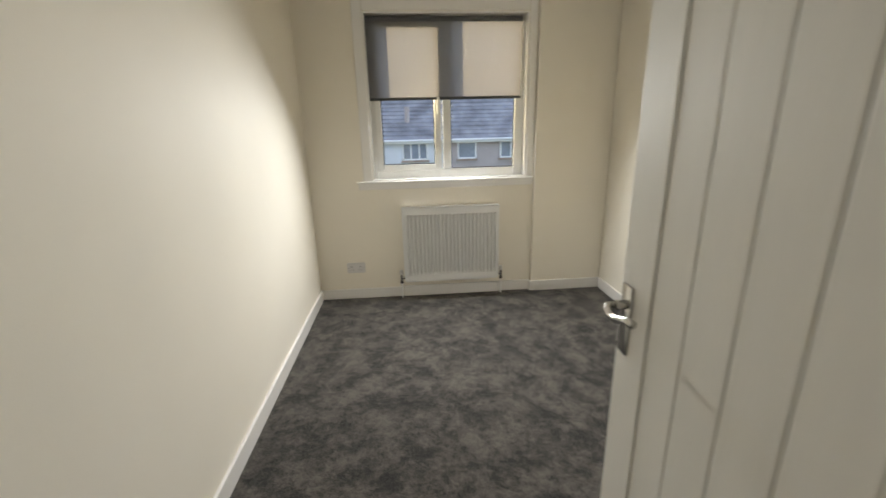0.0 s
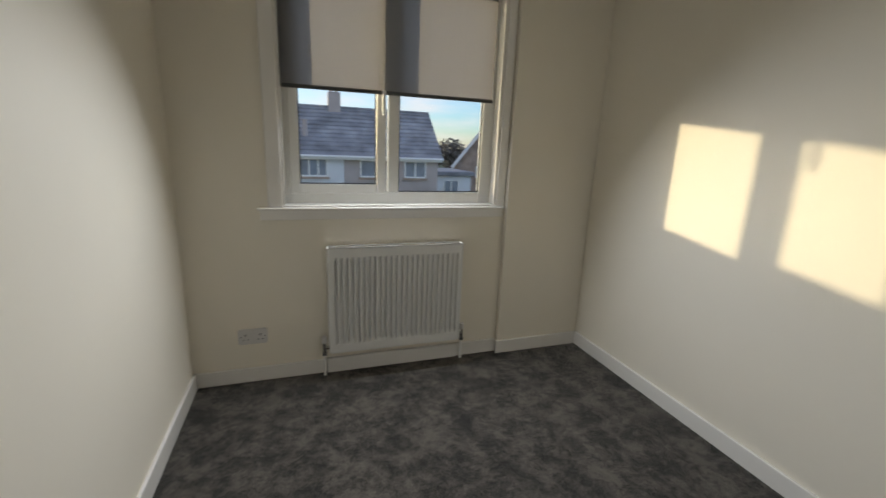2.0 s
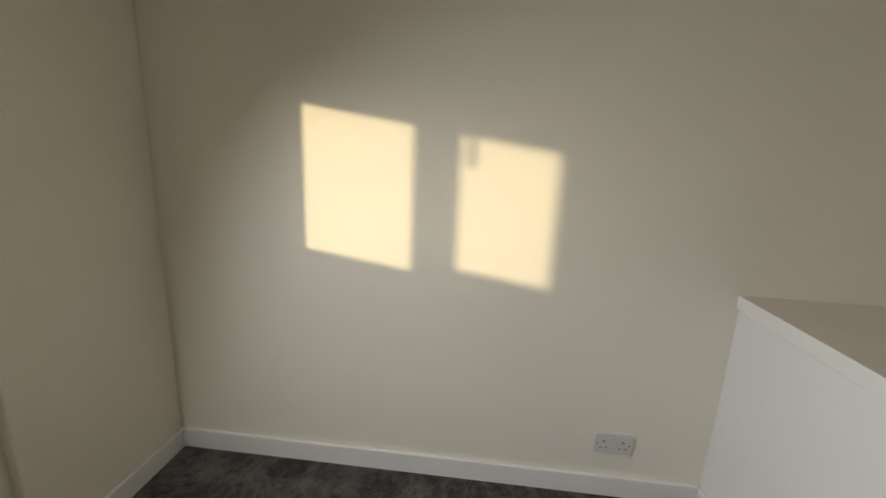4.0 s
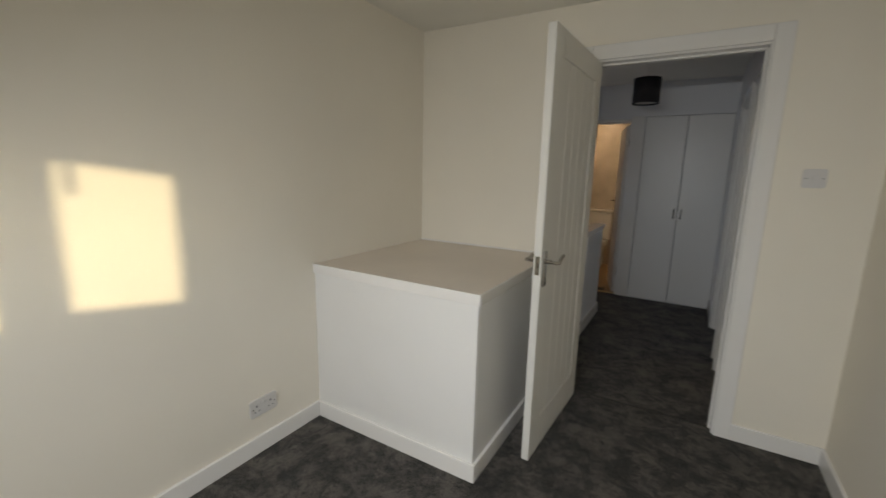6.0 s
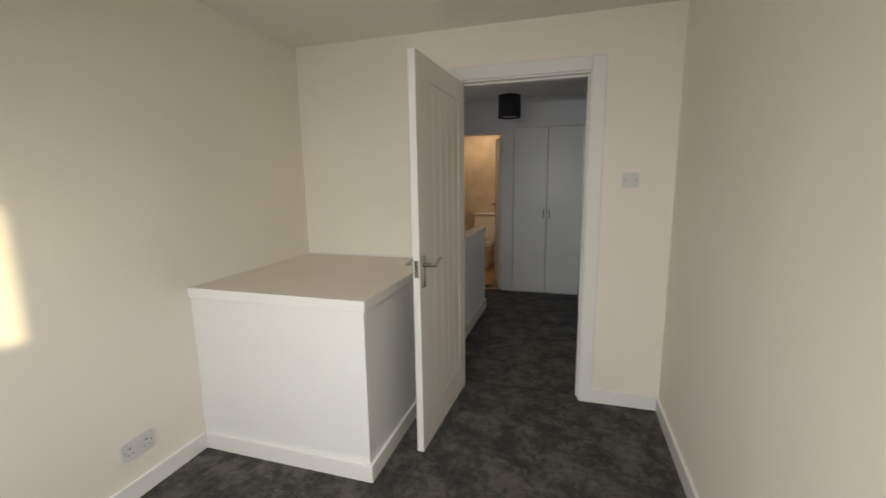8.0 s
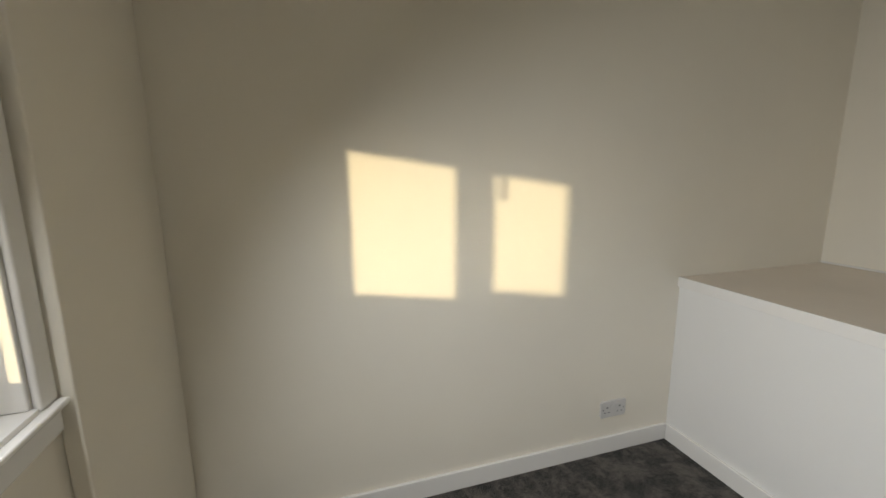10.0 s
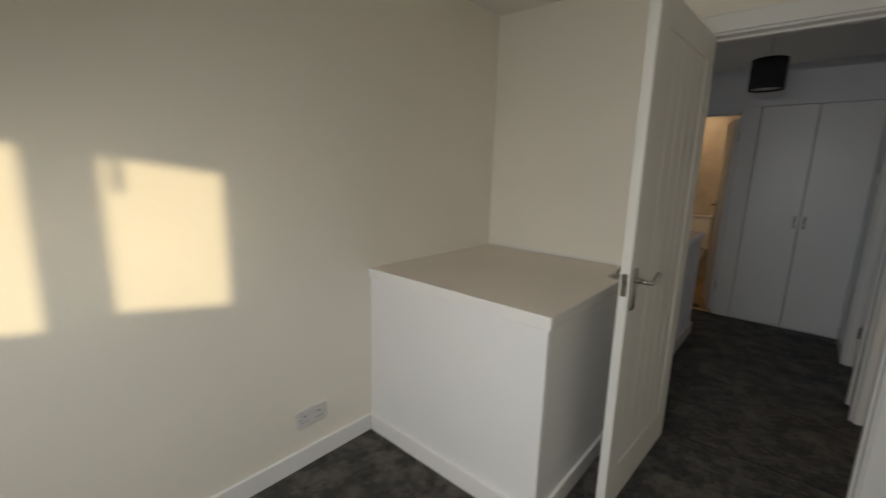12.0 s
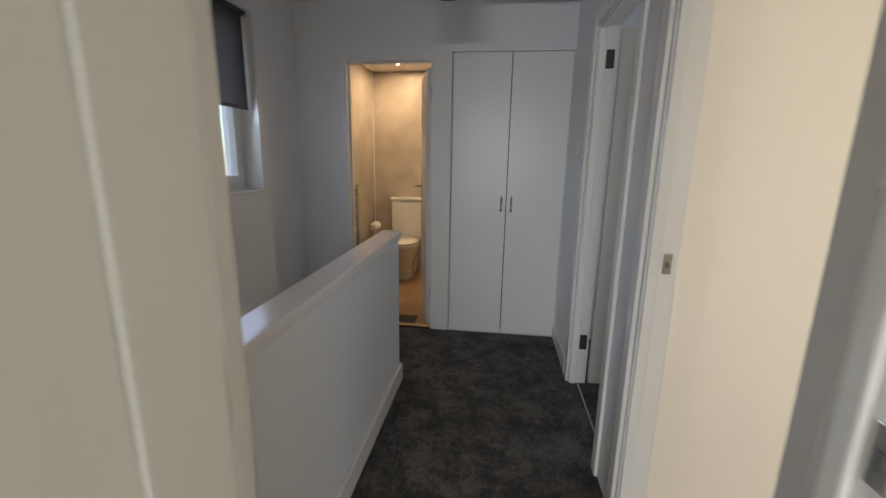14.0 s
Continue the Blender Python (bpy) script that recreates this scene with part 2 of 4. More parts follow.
def wall(name, axis, c0, c1, a0, a1, z0, z1, holes, material, label):
    """A wall from c0 to c1 thick and a0 to a1 long, with holes (a0, a1, z0, z1) through it."""
    bm = bmesh.new()
    cuts = sorted({a0, a1, *[h[0] for h in holes], *[h[1] for h in holes]})
    for s, e in zip(cuts, cuts[1:]):
        rows = sorted([(h[2], h[3]) for h in holes if h[0] <= s and h[1] >= e])
        z = z0
        for lo, hi in rows + [(z1, z1)]:
            if lo > z + 1e-5:
                box(bm, *((s, e, c0, c1) if axis == "y" else (c0, c1, s, e)), z, lo)
            z = hi
    bmesh.ops.remove_doubles(bm, verts=bm.verts, dist=1e-5)
    inner = {}
    for f in bm.faces:
        inner.setdefault(tuple(round(x, 4) for x in f.calc_center_median()), []).append(f)
    bmesh.ops.delete(bm, geom=[f for fs in inner.values() if len(fs) > 1 for f in fs], context="FACES")
    return structure(name, bm, material, label)


# ---- the plan: bedroom 2.375 x 3.235, door wall at y = 0, landing beyond it ----
FZ = 0.018  # top of the bedroom carpet pile
W, D, H, HL = 2.375, 3.235, 2.31, 2.36
DX0, DX1, DH = 0.465, 1.24, 1.995
LX = 0.41
LB = -2.595
SX = 2.35
WX0, WX1, WZ0, WZ1 = 0.49, 1.70, 0.985, 2.175

structure("floor_bedroom", boxed(0, W, -0.05, D, -0.12, FZ), CARPET, "dark grey mottled twist pile carpet on the bedroom floor")
structure("floor_landing", boxed(LX - 0.05, 1.42, LB, -0.054, -0.12, -0.003), CARPET, "dark grey carpet on the landing floor")
structure("floor_side_rooms", box(boxed(-3.2, LX - 0.054, LB, -0.10, -0.12, -0.004), -3.2, -0.121, -0.10, D, -0.12, -0.004), CARPET, "dark grey carpet in the rooms off the landing")
wall("wall_left", "x", -0.12, 0, -0.10, D + 0.15, -0.12, H, [], PAINT, "plain cream painted bedroom wall")
wall("wall_right", "x", W, W + 0.27, 0, D + 0.27, -0.12, H, [], PAINT, "cream painted bedroom wall with sun patches")
wall("wall_window", "y", D, D + 0.15, 0, W, -0.12, H, [(WX0, WX1, WZ0, WZ1)], PAINT, "cream painted wall around the bedroom window")
structure("wall_pier", boxed(1.765, W - 0.002, D - 0.035, D - 0.001, 0, H - 0.001, bevel=0.004), PAINT, "shallow cream painted pier beside the window")
wall("wall_door", "y", -0.10, 0, 0, W + 0.27, -0.12, HL, [(DX0 - 0.03, DX1 + 0.03, -0.12, DH + 0.03)], PAINT, "cream painted wall around the bedroom door")
structure("ceiling_bedroom", boxed(-0.12, W + 0.27, 0.001, D + 0.27, H, H + 0.15), CEILING, "plain white bedroom ceiling")
structure("ceiling_landing", boxed(-3.3, SX + 0.3, LB - 0.1, -0.101, HL, HL + 0.1), CEILING, "plain white landing ceiling")

BY0, BY1 = -0.95, -0.19
CY0, CY1 = -1.965, -1.205
wall("wall_landing_side", "x", LX - 0.10, LX, LB, -0.10, -0.12, HL, [(BY0, BY1, -0.12, 2.0), (CY0, CY1, -0.12, 2.0)], LANDING_PAINT, "landing wall with two open doorways")
# The first hole is an unseen opening for the back room's fill lamp.
wall("wall_landing_end", "y", LB - 0.10, LB, -3.3, SX + 0.25, -2.7, HL, [(-2.2, -1.2, 1.0, 2.1), (1.338, 2.013, -0.06, 1.996), (0.415, 1.222, 0.0, 2.016)], LANDING_PAINT, "landing end wall around the bathroom door and cupboard")
wall("wall_stair", "x", SX, SX + 0.25, LB, -0.10, -2.7, HL, [(-2.07, -1.05, 1.09, 2.12)], LANDING_PAINT, "stairwell wall with a small window")
structure("wall_room_divider", boxed(-3.2, LX - 0.101, -1.065, -0.965, -0.003, HL), PAINT, "plain wall between the two side rooms")
structure("wall_side_room_outer", boxed(-3.3, -3.2, LB, D + 0.27, -0.12, HL), LANDING_PAINT, "plain outer wall of the side rooms")
wall("wall_front_room", "y", D, D + 0.27, -3.2, -0.121, -0.12, HL, [(-2.4, -1.2, WZ0, WZ1)], PAINT, "plain window wall of the front room")
structure("ceiling_front_room", boxed(-3.3, -0.121, -0.1, D + 0.27, HL + 0.001, HL + 0.1), CEILING, "plain white front room ceiling")
structure("floor_stairwell", boxed(1.2, SX, LB, -0.10, -2.8, -2.7), CARPET, "carpeted floor at the foot of the stairwell")
structure("wall_under_landing", boxed(1.30, 1.419, LB, -0.10, -2.7, -0.121), LANDING_PAINT, "plain wall under the landing edge")


def skirting(x0, x1, y0, y1, h=0.105, name="baseboard"):
    bm = boxed(x0, x1, y0, y1, 0.0, h, bevel=0.004)
    return structure(name, bm, GLOSS, "white gloss painted baseboard")


T = 0.016
skirting(0.0005, T, T, D - T)
skirting(0.001, 0.685, D - T, D - 0.0005, 0.1)
skirting(1.485, 1.764, D - T, D - 0.0005)
skirting(0.687, 1.483, D - T - 0.008, D - 0.0005, 0.105)
skirting(1.75, W - T, D - 0.035 - T, D - 0.0355)
skirting(W - T, W - 0.0005, 1.03, D - 0.036)
skirting(0.001, DX0 - 0.085, 0.0005, T)
skirting(LX + 0.0005, LX + T, LB + 0.001, CY0 - 0.07)
skirting(-0.6, LX - 0.102, -0.965, -0.965 + T)

# architraves and linings
def doorway(name, axis, a0, a1, c_faces, h, parent_label, width=0.075, depth=0.016, lining=(0, 0)):
    """Lining and architraves on the faces c of a doorway; direction says which way a face looks."""
    e = tagged(new(name), parent_label, kind="structure")
    def put(nm, a, b, c, d, z0, z1, lab="", bev=0.004):
        p = (a, b, c, d) if axis == "y" else (c, d, a, b)
        part(nm, boxed(*p, z0, z1, bevel=bev), GLOSS, e, lab)
    c0, c1 = lining
    put("lining", a0 - 0.028, a0, c0, c1, 0, h + 0.028)
    put("lining", a1, a1 + 0.028, c0, c1, 0, h + 0.028)
    put("lining", a0 + 0.0005, a1 - 0.0005, c0, c1, h, h + 0.028)
    mid = (c0 + c1) / 2 + (0.04 if axis == "x" else 0)
    put("door_stop", a0, a0 + 0.012, mid - 0.03, mid + 0.005, 0, h)
    put("door_stop", a1 - 0.012, a1, mid - 0.03, mid + 0.005, 0, h)
    put("door_stop", a0 + 0.013, a1 - 0.013, mid - 0.03, mid + 0.005, h - 0.012, h)
    for c, way in c_faces:
        f0, f1 = sorted((c + 0.0008 * way, c + depth * way))
        put("architrave", a0 - 0.01 - width, a0 - 0.01, f0, f1, 0, h + 0.01 + width)
        put("architrave", a1 + 0.01, a1 + 0.01 + width, f0, f1, 0, h + 0.01 + width)
        put("architrave", a0 - 0.0095, a1 + 0.0095, f0, f1, h + 0.01, h + 0.01 + width)
    return e


d1 = doorway("door_frame_1", "y", DX0, DX1, [(0, 1), (-0.1, -1)], DH, "white gloss painted bedroom door frame", lining=(-0.099, 0.0))
d2 = doorway("door_frame_2", "x", BY0 + 0.03, BY1 - 0.03, [(LX, 1)], 1.97, "white gloss frame of a doorway off the landing", width=0.06, lining=(LX - 0.099, LX))
d3 = doorway("door_frame_3", "x", CY0 + 0.03, CY1 - 0.03, [(LX, 1)], 1.97, "white gloss frame of the far landing doorway", width=0.06, lining=(LX - 0.099, LX))
d4 = doorway("door_frame_4", "y", 1.366, 1.985, [], 1.968, "white gloss painted bathroom door frame", width=0.07, lining=(LB - 0.099, LB))


def plate(parent, name, m, w, h, material, label):
    """A thin metal plate; a dark block stands for the shaded keep hole."""
    bm = boxed(-w / 2, w / 2, 0, 0.003, -h / 2, h / 2, bevel=0.001)
    p = part(name, bm, material, parent, label)
    p.matrix_basis = m
    hole = part("keep_hole_shade", boxed(-w * 0.2, w * 0.2, 0.0025, 0.0045, -h * 0.22, h * 0.1), GREYPLASTIC, p)
    return p


plate(d1, "strike_plate", pose(DX0 + 0.0003, -0.022, 1.01, 0, 0, -90), 0.026, 0.075, CHROME, "brushed steel strike plate")
plate(d2, "strike_plate", pose(LX - 0.063, BY0 + 0.0303, 1.0, 0, 0, 0), 0.026, 0.065, CHROME, "brushed steel strike plate")
for hz in (1.815, 0.268):
    part("hinge", boxed(LX - 0.085, LX - 0.045, CY0 + 0.0303, CY0 + 0.04, hz - 0.045, hz + 0.045, bevel=0.003), HINGE, d3, "dark steel butt hinge")
for hz in (1.75, 0.28):
    part("hinge", boxed(1.3663, 1.375, LB - 0.07, LB - 0.04, hz - 0.045, hz + 0.045, bevel=0.002), HINGE, d4, "dark steel butt hinge")
for x0, x1, y0, y1 in ((DX0, DX1, -0.056, -0.046),):
    structure("threshold_bedroom", boxed(x0, x1, y0, y1, FZ - 0.01, FZ + 0.004, bevel=0.001), HINGE, "dark carpet joint strip in the doorway")
structure("threshold_side", boxed(LX - 0.058, LX - 0.048, BY0 + 0.03, BY1 - 0.03, -0.003, 0.004, bevel=0.002), CHROME, "thin metal carpet strip in a doorway")
structure("threshold_far", boxed(LX - 0.058, LX - 0.048, CY0 + 0.03, CY1 - 0.03, -0.003, 0.004, bevel=0.002), CHROME, "thin metal carpet strip in the far doorway")
structure("threshold_bath", boxed(1.367, 1.984, LB - 0.06, LB - 0.02, -0.003, 0.007, bevel=0.003), BRASS, "brass threshold bar at the bathroom")


# ---- bedroom window ----
def bedroom_window():
    w = tagged(new("window_1"), "white plastic casement window with two panes", kind="structure")
    fy0, fy1 = D + 0.075, D + 0.125
    fr, fright, flow = 0.045, 0.08, 0.075
    xm = 1.085
    def put(nm, *a, mat=UPVC, bev=0.005, lab=""):
        return part(nm, boxed(*a, bevel=bev), mat, w, lab)
    put("frame_side", WX0, WX0 + fr, fy0, fy1, WZ0, WZ1)
    put("frame_side", WX1 - fright, WX1, fy0, fy1, WZ0, WZ1)
    put("frame_rail", WX0 + fr, WX1 - fright, fy0, fy1, WZ0, WZ0 + flow)
    put("frame_rail", WX0 + fr, WX1 - fright, fy0, fy1, WZ1 - fr, WZ1)
    put("mullion", xm - 0.03, xm + 0.03, fy0, fy1, WZ0 + flow, WZ1 - fr)
    # opening sash, proud of the frame
    sx0, sx1, sz0, sz1 = WX0 + fr - 0.006, xm - 0.048, WZ0 + flow - 0.008, WZ1 - fr + 0.012
    s = 0.05
    sash = part("sash", boxed(sx0, sx0 + s, fy0 - 0.008, fy1 - 0.017, sz0, sz1, bevel=0.005), UPVC, w)
    part("sash_stile", boxed(sx1 - s, sx1, fy0 - 0.008, fy1 - 0.017, sz0, sz1, bevel=0.005), UPVC, sash)
    part("sash_rail", boxed(sx0 + s, sx1 - s, fy0 - 0.008, fy1 - 0.017, sz0, sz0 + s, bevel=0.005), UPVC, sash)
    part("sash_rail", boxed(sx0 + s, sx1 - s, fy0 - 0.008, fy1 - 0.017, sz1 - s, sz1, bevel=0.005), UPVC, sash)
    hd = part("handle", boxed(sx1 - 0.034, sx1 - 0.010, fy0 - 0.020, fy0 - 0.008, 1.53, 1.61, bevel=0.003), UPVC, sash, "white window handle")
    part("neck", tube(bmesh.new(), (sx1 - 0.022, fy0 - 0.02, 1.588), (sx1 - 0.022, fy0 - 0.066, 1.588), 0.008, 12), UPVC, hd)
    part("lever", boxed(sx1 - 0.032, sx1 - 0.012, fy0 - 0.078, fy0 - 0.062, 1.475, 1.60, bevel=0.005), UPVC, hd)
    gy = fy0 + 0.02
    for a, b, z0, z1 in ((sx0 + s, sx1 - s, sz0 + s, sz1 - s), (xm + 0.03, WX1 - fright, WZ0 + flow, WZ1 - fr)):
        p = part("pane", boxed(a - 0.004, b + 0.004, gy, gy + 0.006, z0 - 0.004, z1 + 0.004), GLASS, w)
        p.visible_shadow = False
        g = bmesh.new()
        for q in ((a, b, z0, z0 + 0.006), (a, b, z1 - 0.006, z1), (a, a + 0.006, z0 + 0.006, z1 - 0.006), (b - 0.006, b, z0 + 0.006, z1 - 0.006)):
            box(g, q[0], q[1], gy - 0.006, gy - 0.001, q[2], q[3])
        part("gasket", g, RUBBER, w)
    # lining boards of the opening and the casing round it
    put("reveal_board", WX0 + 0.0005, WX0 + 0.012, D - 0.002, fy0 - 0.001, WZ0 + 0.013, WZ1 - 0.013, mat=GLOSS, bev=0.002)
    put("reveal_board", WX1 - 0.012, WX1 - 0.0005, D - 0.002, fy0 - 0.001, WZ0 + 0.013, WZ1 - 0.013, mat=GLOSS, bev=0.002)
    put("reveal_board", WX0 + 0.0005, WX1 - 0.0005, D - 0.002, fy0 - 0.001, WZ1 - 0.0125, WZ1 - 0.0005, mat=GLOSS, bev=0.002)
    put("window_board", WX0 + 0.001, WX1 - 0.001, D - 0.012, fy0 - 0.001, WZ0 + 0.0005, WZ0 + 0.012, mat=GLOSS, bev=0.002)
    put("architrave", WX0 - 0.072, WX0 - 0.001, D - 0.014, D - 0.0008, WZ0 + 0.002, WZ1 + 0.072, mat=GLOSS)
    put("architrave", WX1 + 0.001, WX1 + 0.055, D - 0.014, D - 0.0008, WZ0 + 0.002, WZ1 + 0.072, mat=GLOSS)
    put("architrave", WX0, WX1, D - 0.014, D - 0.0008, WZ1 + 0.002, WZ1 + 0.072, mat=GLOSS)
    put("sill_apron", 0.378, 1.752, D - 0.016, D - 0.0008, 0.922, 0.972, mat=GLOSS, bev=0.003)
    put("sill_nosing", 0.366, 1.758, D - 0.03, D - 0.0008, 0.9725, 0.986, mat=GLOSS, bev=0.004)


bedroom_window()


def roller_blind(x0, x1, y, z0, z1, label, cloth):
    b = thing("roller_blind", label, "blind")
    bm = bmesh.new()
    nx = 12
    for i in range(nx):
        a, c = x0 + (x1 - x0) * i / nx, x0 + (x1 - x0) * (i + 1) / nx
        da, dc = 0.002 * math.sin(i * 1.3), 0.002 * math.sin((i + 1) * 1.3)
        bm.faces.new([bm.verts.new(v) for v in ((a, y + da, z0), (c, y + dc, z0), (c, y, z1 - 0.03), (a, y, z1 - 0.03))])
    bmesh.ops.remove_doubles(bm, verts=bm.verts, dist=1e-4)
    part("fabric", bm, cloth, b, "grey woven blind fabric")
    part("bottom_bar", boxed(x0, x1, y - 0.008, y + 0.004, z0 - 0.014, z0 + 0.006, bevel=0.004), DARKBAR, b, "dark grey hem bar")
    part("roller", tube(bmesh.new(), (x0, y + 0.012, z1 - 0.022), (x1, y + 0.012, z1 - 0.022), 0.02, 20), cloth, b, "rolled grey fabric")
    for x in (x0 - 0.008, x1 + 0.003):
        part("bracket", boxed(x, x + 0.005, y - 0.015, y + 0.04, z1 - 0.05, z1 + 0.004, bevel=0.001), PLASTIC, b, "white end bracket")
    return b


DARKBAR = shader("dark_hem_bar", (0.07, 0.072, 0.075), 0.6, vary=0.1, scale=20)
roller_blind(0.506, 1.655, D + 0.035, 1.595, WZ1 - 0.02, "grey roller blind half lowered over the bedroom window", BLIND)


# ---- radiator ----
def radiator():
    r = thing("radiator", "white ribbed panel radiator under the window", "radiator", pose(0.70, D - 0.075, 0.165))
    w, h = 0.775, 0.61
    bm = bmesh.new()
    # pressed front panel with upright flutes
    n = 24
    xs = [(0.0, 0.0), (0.022, 0.0)]
    step = (w - 0.044) / n
    for i in range(n):
        s = 0.022 + i * step
        xs += [(s + step * 0.30, 0.0), (s + step * 0.45, 0.021), (s + step * 0.78, 0.021), (s + step * 0.95, 0.0)]
    xs += [(w - 0.0, 0.0)]
    lv = [(0.0, 0), (0.045, 0), (0.068, 1), (h - 0.075, 1), (h - 0.052, 0), (h, 0)]
    grid = [[bm.verts.new((x, d * k, z)) for x, d in xs] for z, k in lv]
    for a, b in zip(grid, grid[1:]):
        for i in range(len(xs) - 1):
            bm.faces.new((a[i], a[i + 1], b[i + 1], b[i]))
    part("front_panel", bm, ENAMEL, r, "pressed white front panel")
    part("back_panel", boxed(0.01, w - 0.01, 0.046, 0.052, 0.012, h - 0.012), ENAMEL, r)
    for x in (-0.002, w - 0.006):
        part("side_cover", boxed(x, x + 0.008, -0.003, 0.058, 0.006, h + 0.002, bevel=0.002), ENAMEL, r)
    g = bmesh.new()
    box(g, 0.006, w - 0.006, 0.0, 0.005, h - 0.004, h + 0.003)
    box(g, 0.006, w - 0.006, 0.052, 0.058, h - 0.004, h + 0.003)
    for i in range(28):
        x = 0.012 + i * (w - 0.03) / 27
        box(g, x, x + 0.012, 0.0052, 0.0518, h - 0.016, h - 0.012)
    part("top_grille", g, ENAMEL, r, "slotted white top grille")
    part("bottom_channel", boxed(0.01, w - 0.01, 0.012, 0.045, -0.012, 0.012, bevel=0.004), ENAMEL, r)
    for x in (0.1, w - 0.1):
        part("wall_bracket", boxed(x - 0.015, x + 0.015, 0.0525, 0.0745, 0.1, h - 0.1), ENAMEL, r)
    for x, s in ((-0.028, -1), (w + 0.028, 1)):
        v = part("valve", tube(tube(bmesh.new(), (x, 0.03, -0.02), (x, 0.03, 0.055), 0.011, 14), (x, 0.03, 0.022), (x - s * 0.034, 0.03, 0.022), 0.010, 14), CHROME, r, "chrome radiator valve")
        part("valve_cap", tube(bmesh.new(), (x, 0.03, 0.055), (x, 0.03, 0.092), 0.015, 14), PLASTIC, v, "white valve cap")
        part("nut", tube(bmesh.new(), (x, 0.03, -0.022), (x, 0.03, -0.004), 0.0145, 6), CHROME, v)
        part("pipe", tube(bmesh.new(), (x, 0.03, -0.165), (x, 0.03, -0.02), 0.0075, 12), ENAMEL, r, "white painted pipe")
    return r


radiator()


# ---- sockets and switches ----
def rounded_plate(bm, w, h, t, rad):
    r = bmesh.ops.create_cube(bm, size=1, matrix=Matrix.LocRotScale((0, -t / 2, 0), None, (w, t, h)))
    up = [e for v in r["verts"] for e in v.link_edges if abs((e.verts[0].co - e.verts[1].co).y) > t * 0.5]
    bmesh.ops.bevel(bm, geom=list(set(up)), offset=rad, segments=4, affect="EDGES")
    return bm


def double_socket(m, label):
    s = thing("wall_socket", label, "socket", m)
    part("faceplate", rounded_plate(bmesh.new(), 0.146, 0.086, 0.010, 0.006), PLASTIC, s)
    for x in (-0.037, 0.037):
        part("rocker", boxed(math.copysign(0.012, x) - 0.006, math.copysign(0.012, x) + 0.006, -0.0135, -0.0095, 0.012, 0.03, bevel=0.001), PLASTIC, s, "white rocker switch")
        # Dark blocks stand in for the shade inside the pin slots.
        o = part("outlet", boxed(x - 0.004 * 0.5 - 0.002, x + 0.004, -0.0108, -0.0095, 0.006, 0.015), GREYPLASTIC, s, "dark blocks for the shaded pin slots")
        for dx in (-0.011, 0.011):
            part("pin_slot", boxed(x + dx - 0.004, x + dx + 0.004, -0.0108, -0.0095, -0.019, -0.0145), GREYPLASTIC, o)
    for x in (-0.06, 0.06):
        part("screw", tube(bmesh.new(), (x, -0.0115, 0), (x, -0.009, 0), 0.0032, 12), CHROME, s)
    return s


double_socket(pose(0.302, D - 0.0005, 0.284, 0, 0, 0), "white double wall socket above the baseboard, window wall")
double_socket(pose(W - 0.0005, 1.374, 0.252, 0, 0, -90), "white double wall socket low on the sunlit wall")


def light_switch(m, label):
    s = thing("light_switch", label, "switch", m)
    part("faceplate", rounded_plate(bmesh.new(), 0.086, 0.086, 0.010, 0.006), PLASTIC, s)
    part("rocker", boxed(-0.0065, 0.0065, -0.0145, -0.0095, -0.012, 0.012, bevel=0.0015), PLASTIC, s, "white rocker")
    for x in (-0.03, 0.03):
        part("screw", tube(bmesh.new(), (x, -0.0115, 0), (x, -0.009, 0), 0.0032, 12), HINGE, s)
    return s


light_switch(pose(0.227, 0.0005, 1.394, 0, 0, 180), "white single light switch beside the bedroom door")
light_switch(pose(LX + 0.0005, -2.28, 1.39, 0, 0, 90), "white single light switch on the landing")


# ---- stair bulkhead box ----
def bulkhead():
    b = thing("stair_bulkhead", "white boxed stair bulkhead with a painted beige top", "built-in box", pose(0, 0, 0))
    x0, y1, z = 1.402, 1.02, 0.85
    part("front_panel", boxed(x0, W - 0.001, y1 - 0.018, y1, 0, z, bevel=0.002), WHITEPAINT, b, "white painted front panel")
    part("side_panel", boxed(x0, x0 + 0.018, 0.0015, y1 - 0.0185, 0, z, bevel=0.002), WHITEPAINT, b)
    part("top", boxed(x0 - 0.006, W - 0.001, 0.0015, y1 + 0.006, z + 0.001, z + 0.042, bevel=0.003), TOPPAINT, b, "beige painted top board")
    part("top_edging", boxed(x0 - 0.012, W - 0.0015, y1 + 0.0065, y1 + 0.013, z - 0.006, z + 0.044, bevel=0.002), GLOSS, b, "white edging strip")
    part("top_edging", boxed(x0 - 0.0125, x0 - 0.0065, 0.002, y1 + 0.006, z - 0.006, z + 0.044, bevel=0.002), GLOSS, b, "white edging strip")
    part("sealant_bead", boxed(x0, W - 0.001, 0.001, 0.009, z + 0.0425, z + 0.052, bevel=0.003), GLOSS, b, "white bead along the wall")
    part("baseboard_front", boxed(x0 - T, W - T - 0.001, y1 + 0.0005, y1 + T, 0, 0.105, bevel=0.004), GLOSS, b)
    part("baseboard_side", boxed(x0 - T, x0 - 0.0005, 0.02, y1 + 0.0002, 0, 0.105, bevel=0.004), GLOSS, b)


bulkhead()


